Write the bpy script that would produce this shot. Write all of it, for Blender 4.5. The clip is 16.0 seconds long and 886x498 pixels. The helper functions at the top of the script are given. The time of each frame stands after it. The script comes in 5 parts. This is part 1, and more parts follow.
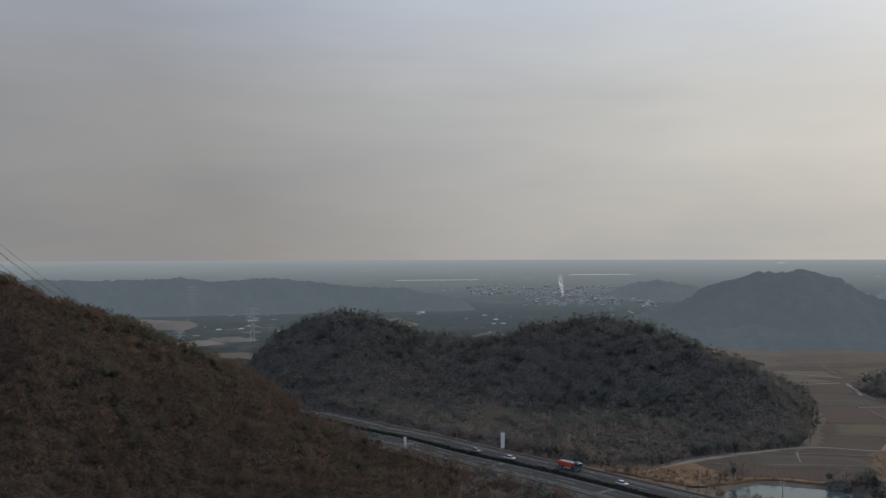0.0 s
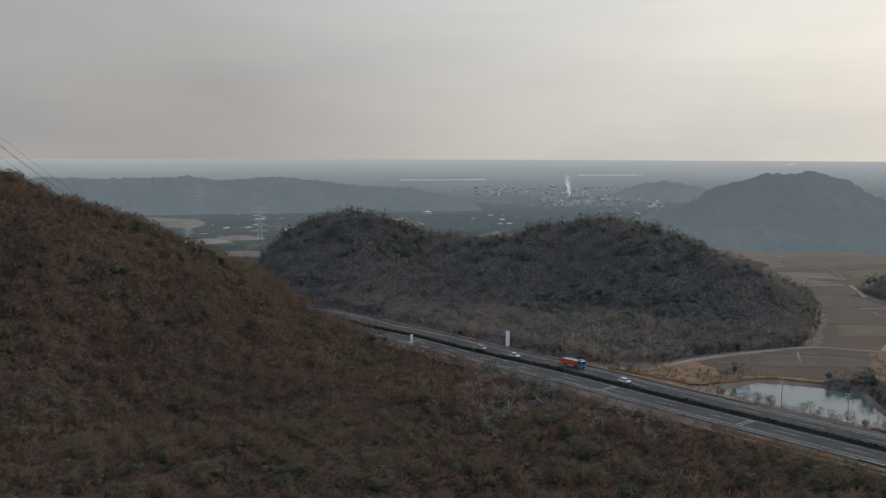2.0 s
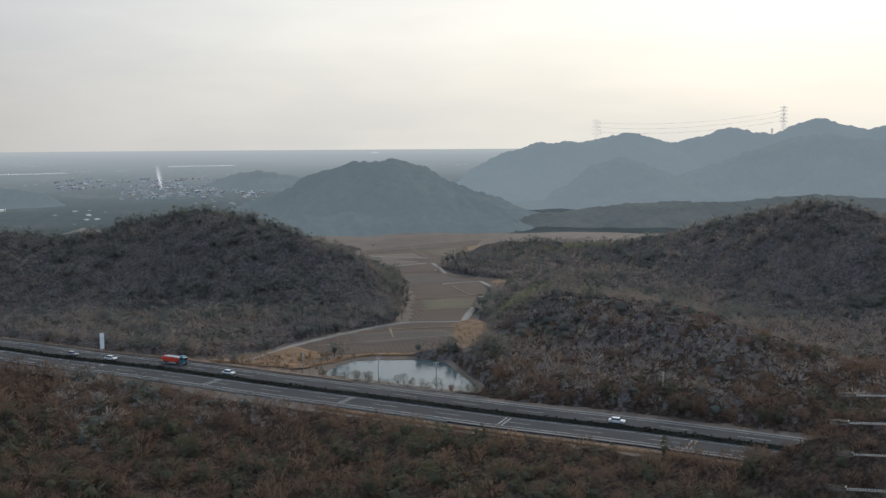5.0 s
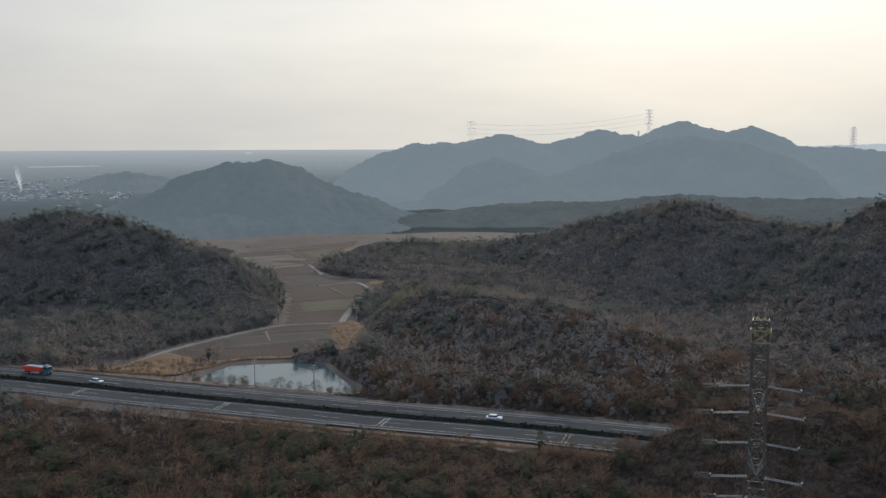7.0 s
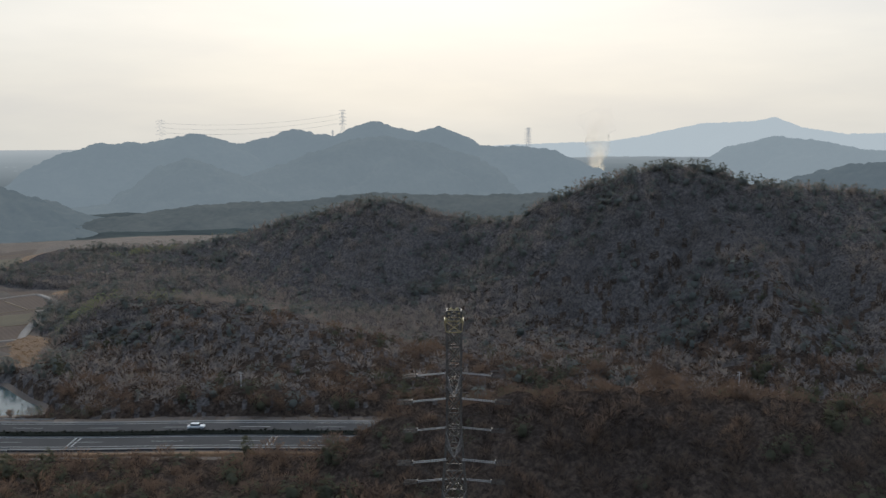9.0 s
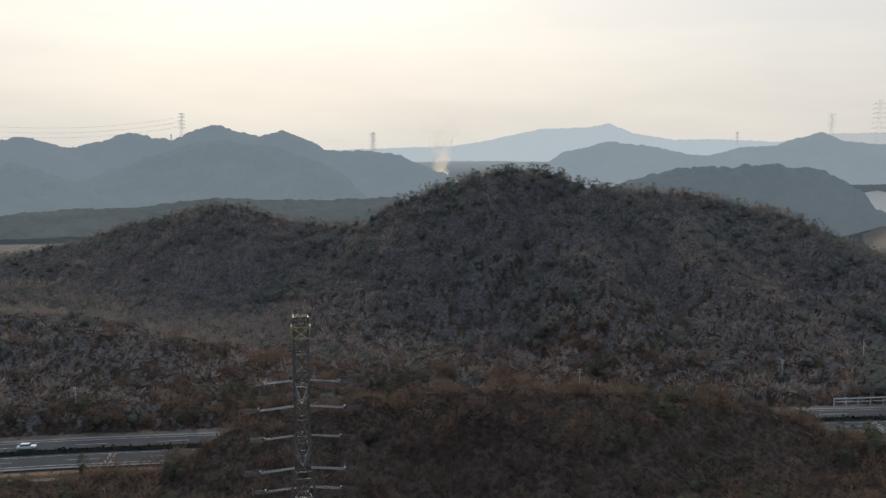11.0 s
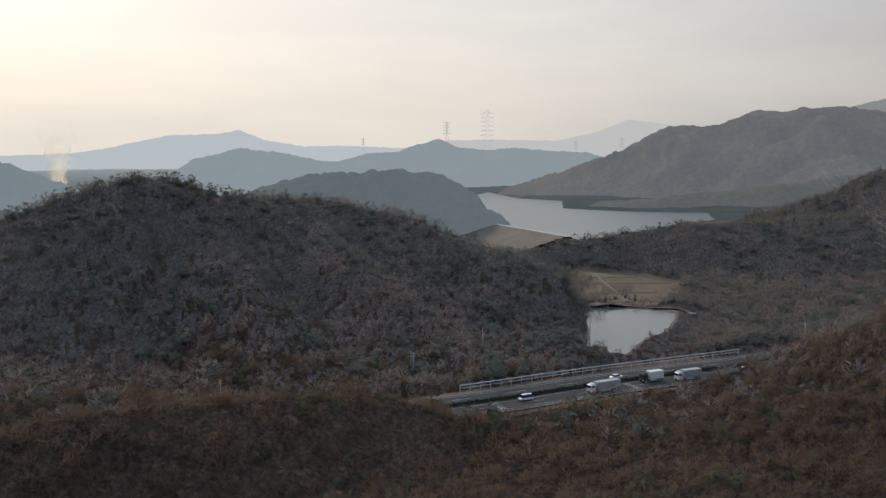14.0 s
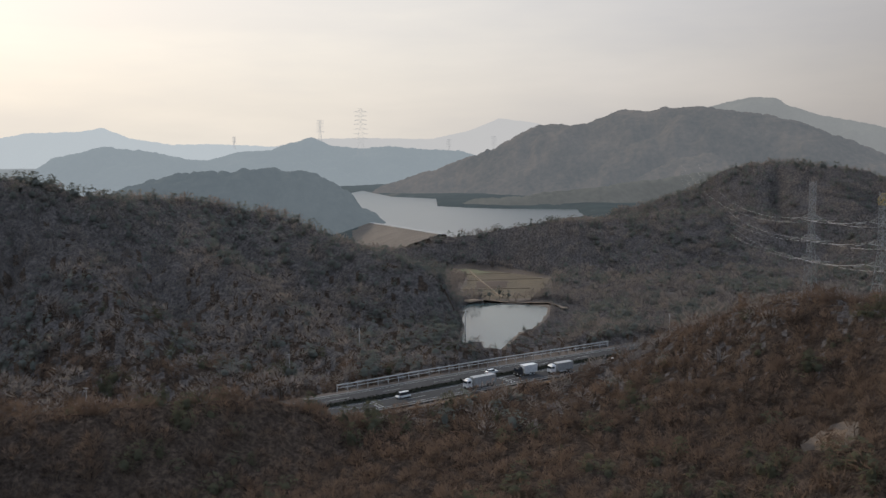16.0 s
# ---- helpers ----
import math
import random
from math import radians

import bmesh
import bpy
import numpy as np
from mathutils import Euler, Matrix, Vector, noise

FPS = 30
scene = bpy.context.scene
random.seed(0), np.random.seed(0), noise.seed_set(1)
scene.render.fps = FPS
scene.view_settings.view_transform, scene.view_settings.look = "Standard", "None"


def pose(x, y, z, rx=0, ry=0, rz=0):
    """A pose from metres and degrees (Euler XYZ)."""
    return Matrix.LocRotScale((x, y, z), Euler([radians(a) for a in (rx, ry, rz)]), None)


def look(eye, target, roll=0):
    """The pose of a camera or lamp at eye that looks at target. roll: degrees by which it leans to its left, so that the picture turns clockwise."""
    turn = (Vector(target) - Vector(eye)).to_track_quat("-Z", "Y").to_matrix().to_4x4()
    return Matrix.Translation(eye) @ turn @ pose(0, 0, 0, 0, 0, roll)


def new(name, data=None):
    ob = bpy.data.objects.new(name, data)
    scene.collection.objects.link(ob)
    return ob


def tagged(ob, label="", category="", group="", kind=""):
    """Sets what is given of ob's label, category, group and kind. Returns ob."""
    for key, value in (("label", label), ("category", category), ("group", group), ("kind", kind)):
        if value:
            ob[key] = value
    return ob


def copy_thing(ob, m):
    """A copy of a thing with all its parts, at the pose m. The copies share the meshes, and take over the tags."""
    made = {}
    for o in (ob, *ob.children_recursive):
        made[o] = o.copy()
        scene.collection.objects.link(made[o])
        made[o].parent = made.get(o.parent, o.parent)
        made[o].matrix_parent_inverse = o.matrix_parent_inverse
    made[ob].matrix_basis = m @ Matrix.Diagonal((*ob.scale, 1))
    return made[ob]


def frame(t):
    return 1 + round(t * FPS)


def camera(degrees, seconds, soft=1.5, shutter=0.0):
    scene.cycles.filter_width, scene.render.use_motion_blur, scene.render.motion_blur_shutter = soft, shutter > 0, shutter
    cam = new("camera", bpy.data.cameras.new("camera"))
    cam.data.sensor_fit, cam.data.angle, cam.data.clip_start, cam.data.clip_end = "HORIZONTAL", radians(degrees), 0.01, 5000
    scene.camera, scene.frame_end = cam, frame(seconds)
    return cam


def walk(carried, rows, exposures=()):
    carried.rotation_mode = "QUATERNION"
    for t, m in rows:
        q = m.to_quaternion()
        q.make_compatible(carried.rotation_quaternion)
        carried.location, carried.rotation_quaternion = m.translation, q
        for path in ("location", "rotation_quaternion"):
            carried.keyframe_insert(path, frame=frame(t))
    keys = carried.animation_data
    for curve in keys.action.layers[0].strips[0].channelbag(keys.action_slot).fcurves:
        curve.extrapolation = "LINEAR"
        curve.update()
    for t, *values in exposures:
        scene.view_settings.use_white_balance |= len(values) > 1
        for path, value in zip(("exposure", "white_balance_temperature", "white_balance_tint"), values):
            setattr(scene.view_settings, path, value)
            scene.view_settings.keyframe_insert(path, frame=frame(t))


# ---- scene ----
# ---- camera: hovers in one place, tilts down, then turns to the right ----
cam = camera(50.0, 16.0)
HOVER = (0.0, 0.0, 75.0)
TURNS = [  # seconds, pitch, roll, yaw
    (0.0, 0.30, 0.13, 0.01),
    (0.5, -2.63, 0.06, 0.01),
    (1.0, -5.40, -0.08, 0.02),
    (1.5, -5.60, -0.13, 0.22),
    (2.0, -5.74, -0.19, 0.43),
    (2.5, -5.86, -0.19, 0.36),
    (3.0, -5.98, -0.12, -3.06),
    (3.5, -6.08, -0.08, -9.55),
    (4.0, -6.20, 0.13, -16.55),
    (6.5, -6.36, 0.19, -27.83),
    (7.0, -6.35, 0.14, -31.10),
    (7.5, -6.39, 0.16, -35.34),
    (8.0, -6.42, 0.18, -40.48),
    (8.5, -6.43, 0.20, -45.46),
    (11.0, -6.16, 0.06, -58.51),
    (11.5, -6.02, 0.03, -61.79),
    (12.0, -5.85, 0.07, -66.52),
    (12.5, -5.80, 0.19, -71.88),
    (13.0, -5.83, 0.23, -74.79),
    (13.5, -5.84, 0.26, -77.54),
    (14.0, -5.83, 0.29, -80.37),
    (14.5, -5.86, 0.36, -83.36),
    (15.0, -5.91, 0.40, -86.96),
    (15.5, -5.96, 0.42, -88.06),
    (16.0, -5.97, 0.36, -87.93),
]
walk(cam, [(t, pose(*HOVER, 90 + p, r, y)) for t, p, r, y in TURNS],
     [(0.0, -0.47, 6350, 9), (0.5, -0.36, 6400, 9), (1.0, -0.2, 6450, 9), (1.5, -0.1, 6500, 9), (2.5, 0.06, 6500, 9), (3.5, 0.2, 6320, 8), (4.2, 0.2, 6270, 8),
      (7.0, 0.03, 6220, 8), (8.7, 0.03, 6220, 8), (11.0, 0.03, 6330, 9), (12.5, 0.03, 6430, 10), (16.0, 0.12, 6580, 11)])

# ---- sky and sun: thin high cloud, the sun behind it, ahead of the camera ----
SUN_AZ, SUN_EL = radians(50.0), radians(30.0)   # azimuth from +y towards +x
SUN_WAY = Vector((math.sin(SUN_AZ) * math.cos(SUN_EL), math.cos(SUN_AZ) * math.cos(SUN_EL), math.sin(SUN_EL)))
world = bpy.data.worlds.new("sky")
scene.world = world
world.use_nodes = True


class Nodes:
    """Short hand for a node tree: n(type, {input: value or socket}, attribute=value) makes a node."""

    def __init__(self, tree):
        self.tree = tree
        tree.nodes.clear()

    def __call__(self, kind, values=None, **attrs):
        node = self.tree.nodes.new(kind)
        for key, value in attrs.items():
            setattr(node, key, value)
        for key, value in (values or {}).items():
            if isinstance(value, bpy.types.NodeSocket):
                self.tree.links.new(value, node.inputs[key])
            else:
                node.inputs[key].default_value = value
        return node

    def ramp(self, fac, stops):
        node = self("ShaderNodeValToRGB", {"Fac": fac})
        els = node.color_ramp.elements
        while len(els) < len(stops):
            els.new(0.5)
        for el, (at, c) in zip(els, stops):
            el.position, el.color = at, (*c, 1) if len(c) == 3 else c
        return node.outputs["Color"]

    def noise(self, vec, scale, detail=4.0, rough=0.55):
        return self("ShaderNodeTexNoise", {"Vector": vec, "Scale": scale, "Detail": detail, "Roughness": rough}).outputs["Fac"]

    def mix(self, fac, a, b, blend="MIX"):
        node = self("ShaderNodeMix", data_type="RGBA", blend_type=blend)
        for i, value in ((0, fac), (6, a), (7, b)):
            if isinstance(value, bpy.types.NodeSocket):
                self.tree.links.new(value, node.inputs[i])
            else:
                node.inputs[i].default_value = value if i == 0 else (*value, 1)
        return node.outputs[2]

    def math(self, op, a, b=0.0, c=0.0):
        node = self("ShaderNodeMath", {0: a, 1: b, 2: c}, operation=op)
        return node.outputs[0]


n = Nodes(world.node_tree)
way = n("ShaderNodeTexCoord").outputs["Generated"]
sky = n("ShaderNodeTexSky", sky_type="NISHITA", sun_disc=False, sun_elevation=SUN_EL, sun_rotation=SUN_AZ,
        air_density=1.0, dust_density=6.0, ozone_density=1.0, altitude=150.0)
near_sun = n("ShaderNodeVectorMath", {0: way, 1: SUN_WAY}, operation="DOT_PRODUCT").outputs["Value"]
up = n("ShaderNodeSeparateXYZ", {0: way}).outputs["Z"]
stretched = n("ShaderNodeMapping", {"Vector": way, "Scale": (1.0, 1.0, 5.0), "Rotation": (0.12, 0.05, 0.4)}).outputs[0]
streaks = n.noise(stretched, 2.6, 5.0, 0.55)
# the veil of thin cloud scatters more light the nearer it lies to the sun
veil = n.ramp(n.math("MULTIPLY_ADD", near_sun, 0.5, 0.5), [(0.0, (0.72, 0.83, 0.98)), (0.30, (0.56, 0.63, 0.73)), (0.52, (0.385, 0.395, 0.425)), (0.71, (0.435, 0.43, 0.44)),
              (0.81, (0.61, 0.612, 0.625)), (0.89, (0.76, 0.755, 0.74)), (0.955, (0.81, 0.80, 0.78)), (0.98, (0.90, 0.885, 0.86)), (1.0, (1.9, 1.85, 1.75))])
warm = n.mix(n.ramp(up, [(0.0, (1, 1, 1)), (0.10, (0.55, 0.55, 0.55)), (0.24, (0.15, 0.15, 0.15))]), (1.0, 1.0, 1.0), (1.04, 0.995, 0.925))
veil = n.mix(1.0, veil, warm, "MULTIPLY")
veil = n.mix(1.0, veil, n.ramp(streaks, [(0.36, (0.93, 0.94, 0.965)), (0.5, (1.0, 1.0, 1.0)), (0.64, (1.07, 1.06, 1.05))]), "MULTIPLY")
clear = n("ShaderNodeVectorMath", {0: sky.outputs["Color"], "Scale": 0.10}, operation="SCALE").outputs[0]
# as under any thin overcast, the sky is brightest and bluest overhead
veil = n.mix(1.0, veil, n.ramp(up, [(0.16, (1, 1, 1)), (0.45, (1.4, 1.6, 1.9)), (1.0, (1.6, 2.0, 2.6))]), "MULTIPLY")
both = n.mix(0.86, clear, veil)
n("ShaderNodeOutputWorld", {"Surface": n("ShaderNodeBackground", {"Color": both, "Strength": 1.0}).outputs[0]})

sun = new("sun", bpy.data.lights.new("sun", "SUN"))
sun.data.energy, sun.data.angle, sun.data.color = 2.4, radians(5.0), (1.0, 0.87, 0.70)
sun.matrix_world = look(SUN_WAY * 100, (0, 0, 0))


# ---- materials ----
def material(name):
    m = bpy.data.materials.new(name)
    m.use_nodes = True
    nn = Nodes(m.node_tree)
    return m, nn


def finish(nn, color, rough=0.9, bump=None, strength=0.4, distance=0.1, metal=0.0, spec=0.3, **extra):
    values = {"Base Color": color if isinstance(color, bpy.types.NodeSocket) else (*color, 1), "Roughness": rough, "Metallic": metal, "Specular IOR Level": spec, **extra}
    if bump is not None:
        values["Normal"] = nn("ShaderNodeBump", {"Height": bump, "Strength": strength, "Distance": distance}).outputs[0]
    b = nn("ShaderNodeBsdfPrincipled", values)
    nn("ShaderNodeOutputMaterial", {"Surface": b.outputs[0]})
    return b


def spotted(name, stops, scale, fine, rough=0.9, bump=0.3, distance=0.1, metal=0.0, spec=0.3):
    """Colour by large patches and fine grain, in world metres."""
    m, nn = material(name)
    p = nn("ShaderNodeNewGeometry").outputs["Position"]
    v = nn.math("MULTIPLY_ADD", nn.noise(p, fine, 3.0), 0.45, nn.math("MULTIPLY", nn.noise(p, scale, 3.0), 0.6))
    finish(nn, nn.ramp(v, stops), rough, nn.noise(p, fine * 2, 2.0), bump, distance, metal, spec)
    return m


def foliage(name, stops, rough=0.85, tree=0.16, glow=0.25, relief=0.0):
    """Leaves or twigs: one tone a tree, another a leaf, some light coming through."""
    m, nn = material(name)
    p = nn("ShaderNodeNewGeometry")
    v = nn.math("MULTIPLY_ADD", p.outputs["Random Per Island"], 0.16, nn.math("MULTIPLY", nn.noise(p.outputs["Position"], tree, 2.0, 0.6), 0.5))
    v = nn.math("MULTIPLY_ADD", nn.noise(p.outputs["Position"], 0.016, 3.0, 0.6), 0.9, nn.math("SUBTRACT", v, 0.275))
    c = nn.ramp(v, stops)
    # each triangle stands for a spray of twigs or needles; most of them face outwards from the crown
    spray = nn("ShaderNodeVectorMath", {0: nn("ShaderNodeAttribute", attribute_name="spray").outputs["Vector"]}, operation="NORMALIZE").outputs[0]
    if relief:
        # a thicket is mottled: pale twig ends, the hollows' shade painted in as dark noise
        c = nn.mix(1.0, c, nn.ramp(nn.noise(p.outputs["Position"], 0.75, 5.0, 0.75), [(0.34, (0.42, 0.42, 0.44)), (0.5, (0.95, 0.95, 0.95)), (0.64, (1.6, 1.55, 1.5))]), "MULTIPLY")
        spray = nn("ShaderNodeBump", {"Height": nn.noise(p.outputs["Position"], 0.9, 4.0, 0.7), "Strength": relief, "Distance": 1.5, "Normal": spray}).outputs[0]
    d = nn("ShaderNodeBsdfDiffuse", {"Color": c, "Roughness": 1.0, "Normal": spray})
    # light that falls on the far side of a leaf or twig comes through or round it
    back = nn("ShaderNodeVectorMath", {0: spray, "Scale": -1.0}, operation="SCALE").outputs[0]
    through_it = nn("ShaderNodeVectorMath", {0: c, "Scale": glow}, operation="SCALE").outputs[0]
    tr = nn("ShaderNodeBsdfTranslucent", {"Color": through_it, "Normal": back})
    nn("ShaderNodeOutputMaterial", {"Surface": nn("ShaderNodeAddShader", {0: d.outputs[0], 1: tr.outputs[0]}).outputs[0]})
    return m


M_FLOOR = spotted("leaf litter", [(0.25, (0.045, 0.035, 0.028)), (0.5, (0.070, 0.054, 0.042)), (0.8, (0.105, 0.079, 0.059))], 0.05, 0.9, 1.0, 0.5, 0.3)
M_BARE = foliage("bare twigs", [(0.1, (0.046, 0.035, 0.028)), (0.4, (0.066, 0.047, 0.036)), (0.6, (0.082, 0.057, 0.042)), (0.85, (0.108, 0.070, 0.047))], glow=0.8)
M_PINE = foliage("evergreen leaves", [(0.15, (0.038, 0.039, 0.028)), (0.45, (0.053, 0.051, 0.033)), (0.75, (0.068, 0.062, 0.038)), (0.95, (0.090, 0.078, 0.044))], glow=0.7)
# twigs, brushwood and needles of the farther woods are paled to imitate haze
M_HAZED_TWIGS = foliage("haze-paled twigs", [(0.1, (0.084, 0.075, 0.070)), (0.4, (0.102, 0.089, 0.081)), (0.6, (0.118, 0.100, 0.088)), (0.85, (0.140, 0.114, 0.096))], glow=0.8)
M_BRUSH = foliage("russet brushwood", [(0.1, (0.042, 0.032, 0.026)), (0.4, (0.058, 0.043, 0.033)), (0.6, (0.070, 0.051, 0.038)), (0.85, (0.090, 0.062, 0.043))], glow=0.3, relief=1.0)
M_HAZED_BRUSH = foliage("haze-paled brushwood", [(0.1, (0.078, 0.070, 0.066)), (0.4, (0.094, 0.083, 0.076)), (0.6, (0.108, 0.093, 0.083)), (0.85, (0.126, 0.105, 0.090))], glow=0.3, relief=1.0)
M_TUFT = foliage("dry grass tufts", [(0.1, (0.060, 0.038, 0.021)), (0.5, (0.100, 0.062, 0.032)), (0.85, (0.140, 0.090, 0.048))], glow=0.6)
M_BAMBOO = foliage("bamboo leaves", [(0.2, (0.085, 0.092, 0.050)), (0.5, (0.115, 0.120, 0.060)), (0.85, (0.150, 0.148, 0.072))], glow=0.8)
M_HAZED_PINE = foliage("haze-paled needles", [(0.15, (0.064, 0.067, 0.058)), (0.45, (0.077, 0.079, 0.067)), (0.75, (0.091, 0.091, 0.075)), (0.95, (0.106, 0.102, 0.080))], glow=0.7)
M_BARK = spotted("bark", [(0.3, (0.05, 0.04, 0.032)), (0.7, (0.13, 0.11, 0.09))], 0.6, 6.0)
M_ASPHALT = spotted("asphalt", [(0.3, (0.040, 0.039, 0.038)), (0.7, (0.058, 0.056, 0.053))], 0.08, 1.5, 1.0, 0.15, 0.02, 0.0, 0.0)
M_PAINT = spotted("road paint", [(0.3, (0.15, 0.15, 0.145)), (0.7, (0.27, 0.27, 0.255))], 0.3, 4.0, 0.8)
M_CONCRETE = spotted("concrete", [(0.3, (0.20, 0.19, 0.175)), (0.7, (0.34, 0.325, 0.30))], 0.15, 2.0, 0.85)
M_STRAW = spotted("dry grass", [(0.25, (0.050, 0.030, 0.016)), (0.5, (0.092, 0.053, 0.026)), (0.8, (0.155, 0.092, 0.046))], 0.12, 1.0, 1.0, 0.6, 0.4)


def furrowed(name, dark, light):
    """A harvested field: rows of stubble, damp patches."""
    m, nn = material(name)
    p = nn("ShaderNodeNewGeometry").outputs["Position"]
    rows = nn("ShaderNodeTexWave", {"Vector": nn("ShaderNodeMapping", {"Vector": p, "Rotation": (0, 0, 0.25)}).outputs[0], "Scale": 0.16, "Distortion": 1.5, "Detail": 2.0, "Detail Scale": 0.6}).outputs["Fac"]
    v = nn.math("MULTIPLY_ADD", rows, 0.12, nn.math("MULTIPLY_ADD", nn.noise(p, 0.05, 3.0), 0.5, nn.math("MULTIPLY", nn.noise(p, 1.2, 3.0), 0.3)))
    finish(nn, nn.ramp(v, [(0.3, dark), (0.75, light)]), 1.0, rows, 0.3, 0.1)
    return m


M_STUBBLE = furrowed("stubble field", (0.028, 0.017, 0.011), (0.060, 0.038, 0.025))
M_BUND = spotted("field bund", [(0.3, (0.075, 0.055, 0.036)), (0.7, (0.135, 0.10, 0.064))], 0.1, 1.4, 1.0)
M_DRY = spotted("faded dry grass", [(0.3, (0.070, 0.055, 0.042)), (0.7, (0.115, 0.090, 0.068))], 0.06, 0.9, 1.0, 0.4, 0.3)
M_SOIL = spotted("bare soil", [(0.3, (0.12, 0.085, 0.058)), (0.7, (0.24, 0.175, 0.12))], 0.1, 1.0, 1.0, 0.5, 0.3)
M_TRACK = spotted("gravel track", [(0.3, (0.105, 0.093, 0.080)), (0.7, (0.165, 0.148, 0.128))], 0.1, 2.0, 1.0)


def water(name, tint, ripple, rough=0.06, spec=0.5):
    m, nn = material(name)
    p = nn("ShaderNodeNewGeometry").outputs["Position"]
    finish(nn, tint, rough, nn.noise(p, 0.5, 3.0), ripple, 0.05, 0.0, spec, IOR=1.33)
    return m


M_WATER = water("pond water", (0.045, 0.062, 0.062), 0.10, 0.10, 0.30)
M_LAKE = water("lake water", (0.05, 0.06, 0.06), 0.10, 0.30)


def hazed_material(name, low, high, air, share):
    """A backdrop of distance: wooded slopes, the haze before them mixed in as emission."""
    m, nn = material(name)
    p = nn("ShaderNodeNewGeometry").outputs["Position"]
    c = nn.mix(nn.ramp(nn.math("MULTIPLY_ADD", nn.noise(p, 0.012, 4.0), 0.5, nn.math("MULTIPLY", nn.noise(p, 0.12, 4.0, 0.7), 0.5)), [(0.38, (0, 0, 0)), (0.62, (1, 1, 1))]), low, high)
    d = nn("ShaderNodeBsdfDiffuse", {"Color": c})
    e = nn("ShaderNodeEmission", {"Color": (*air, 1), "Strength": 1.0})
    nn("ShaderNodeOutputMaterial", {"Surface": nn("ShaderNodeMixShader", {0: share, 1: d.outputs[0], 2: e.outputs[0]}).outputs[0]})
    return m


# ---- ground: ridges, valleys, road bed, ponds, plain ----
def hash2(i, j, k=0):
    v = np.sin(i * 127.1 + j * 311.7 + k * 74.7) * 43758.5453
    return v - np.floor(v)


def value_noise(x, y, k=0):
    i, j = np.floor(x), np.floor(y)
    u, v = x - i, y - j
    u, v = u * u * (3 - 2 * u), v * v * (3 - 2 * v)
    a, b, c, d = hash2(i, j, k), hash2(i + 1, j, k), hash2(i, j + 1, k), hash2(i + 1, j + 1, k)
    return (a * (1 - u) + b * u) * (1 - v) + (c * (1 - u) + d * u) * v - 0.5


def rolling(x, y, size, k=0):
    return value_noise(x / size, y / size, k) + 0.5 * value_noise(x / size * 2.1, y / size * 2.1, k + 1) + 0.25 * value_noise(x / size * 4.3, y / size * 4.3, k + 2)


def crowns(x, y, cell, k=0):
    """Tree crowns side by side: domes on a jittered grid, 0 to 1."""
    best = np.zeros_like(x)
    ci, cj = np.floor(x / cell), np.floor(y / cell)
    for a in (-1, 0, 1):
        for b in (-1, 0, 1):
            i, j = ci + a, cj + b
            px, py = (i + 0.15 + 0.7 * hash2(i, j, k)) * cell, (j + 0.15 + 0.7 * hash2(i, j, k + 3)) * cell
            r = cell * (0.55 + 0.35 * hash2(i, j, k + 5))
            best = np.maximum(best, np.sqrt(np.clip(1 - ((x - px) ** 2 + (y - py) ** 2) / r ** 2, 0, 1)) * (0.55 + 0.45 * hash2(i, j, k + 7)))
    return best


def smooth(a, b, v):
    u = np.clip((v - a) / (b - a), 0, 1)
    return u * u * (3 - 2 * u)


def to_line(x, y, line):
    """Distance from points to a polyline, and how far along it, in parts of the list."""
    best, along = np.full(x.shape, 1e9), np.zeros(x.shape)
    for i, (p, q) in enumerate(zip(line, line[1:])):
        dx, dy = q[0] - p[0], q[1] - p[1]
        s = np.clip(((x - p[0]) * dx + (y - p[1]) * dy) / (dx * dx + dy * dy), 0, 1)
        d = np.hypot(x - p[0] - s * dx, y - p[1] - s * dy)
        near = d < best
        best, along = np.where(near, d, best), np.where(near, i + s, along)
    return best, along


def ridge(x, y, crest, spread=1.8, foot=20.0, base=0.0, both=False):
    """Height of a rounded ridge under its crest line of (x, y, z)."""
    top, weight, least = 0.0, 0.0, np.full(x.shape, 1e9)
    for p, q in zip(crest, crest[1:]):
        dx, dy = q[0] - p[0], q[1] - p[1]
        s = np.clip(((x - p[0]) * dx + (y - p[1]) * dy) / (dx * dx + dy * dy), 0, 1)
        d = np.hypot(x - p[0] - s * dx, y - p[1] - s * dy)
        w = (d + 4.0) ** -5.0
        top, weight, least = top + w * np.maximum(p[2] + s * (q[2] - p[2]) - base, 0), weight + w, np.minimum(least, d)
    h = top / weight
    u = np.clip(least / (h * spread + foot), 0, 1)
    h = h * (0.5 + 0.5 * np.cos(np.pi * u))
    return (h, u) if both else h


def gullies(x, y, size, k):
    """How deep ravines cut into a slope, 0 to about 0.4 of its height: narrow winding hollows between broad ribs."""
    wx, wy = x + 0.4 * size * value_noise(x / size, y / size, k + 5), y + 0.4 * size * value_noise(x / size, y / size, k + 6)
    n1 = 1 - np.minimum(1, np.abs(value_noise(wx / size, wy / size, k)) * 4.5)
    n2 = 1 - np.minimum(1, np.abs(value_noise(wx / size * 2.3, wy / size * 2.3, k + 1)) * 4.5)
    return 0.30 * n1 * n1 + 0.10 * n2


def inside(x, y, poly):
    """Distance to a polygon's edge, positive inside."""
    d, _ = to_line(x, y, poly + poly[:1])
    odd = np.zeros(x.shape, bool)
    for p, q in zip(poly, poly[1:] + poly[:1]):
        if p[1] != q[1]:
            odd ^= ((p[1] > y) != (q[1] > y)) & (x < (q[0] - p[0]) * (y - p[1]) / (q[1] - p[1]) + p[0])
    return np.where(odd, d, -d)


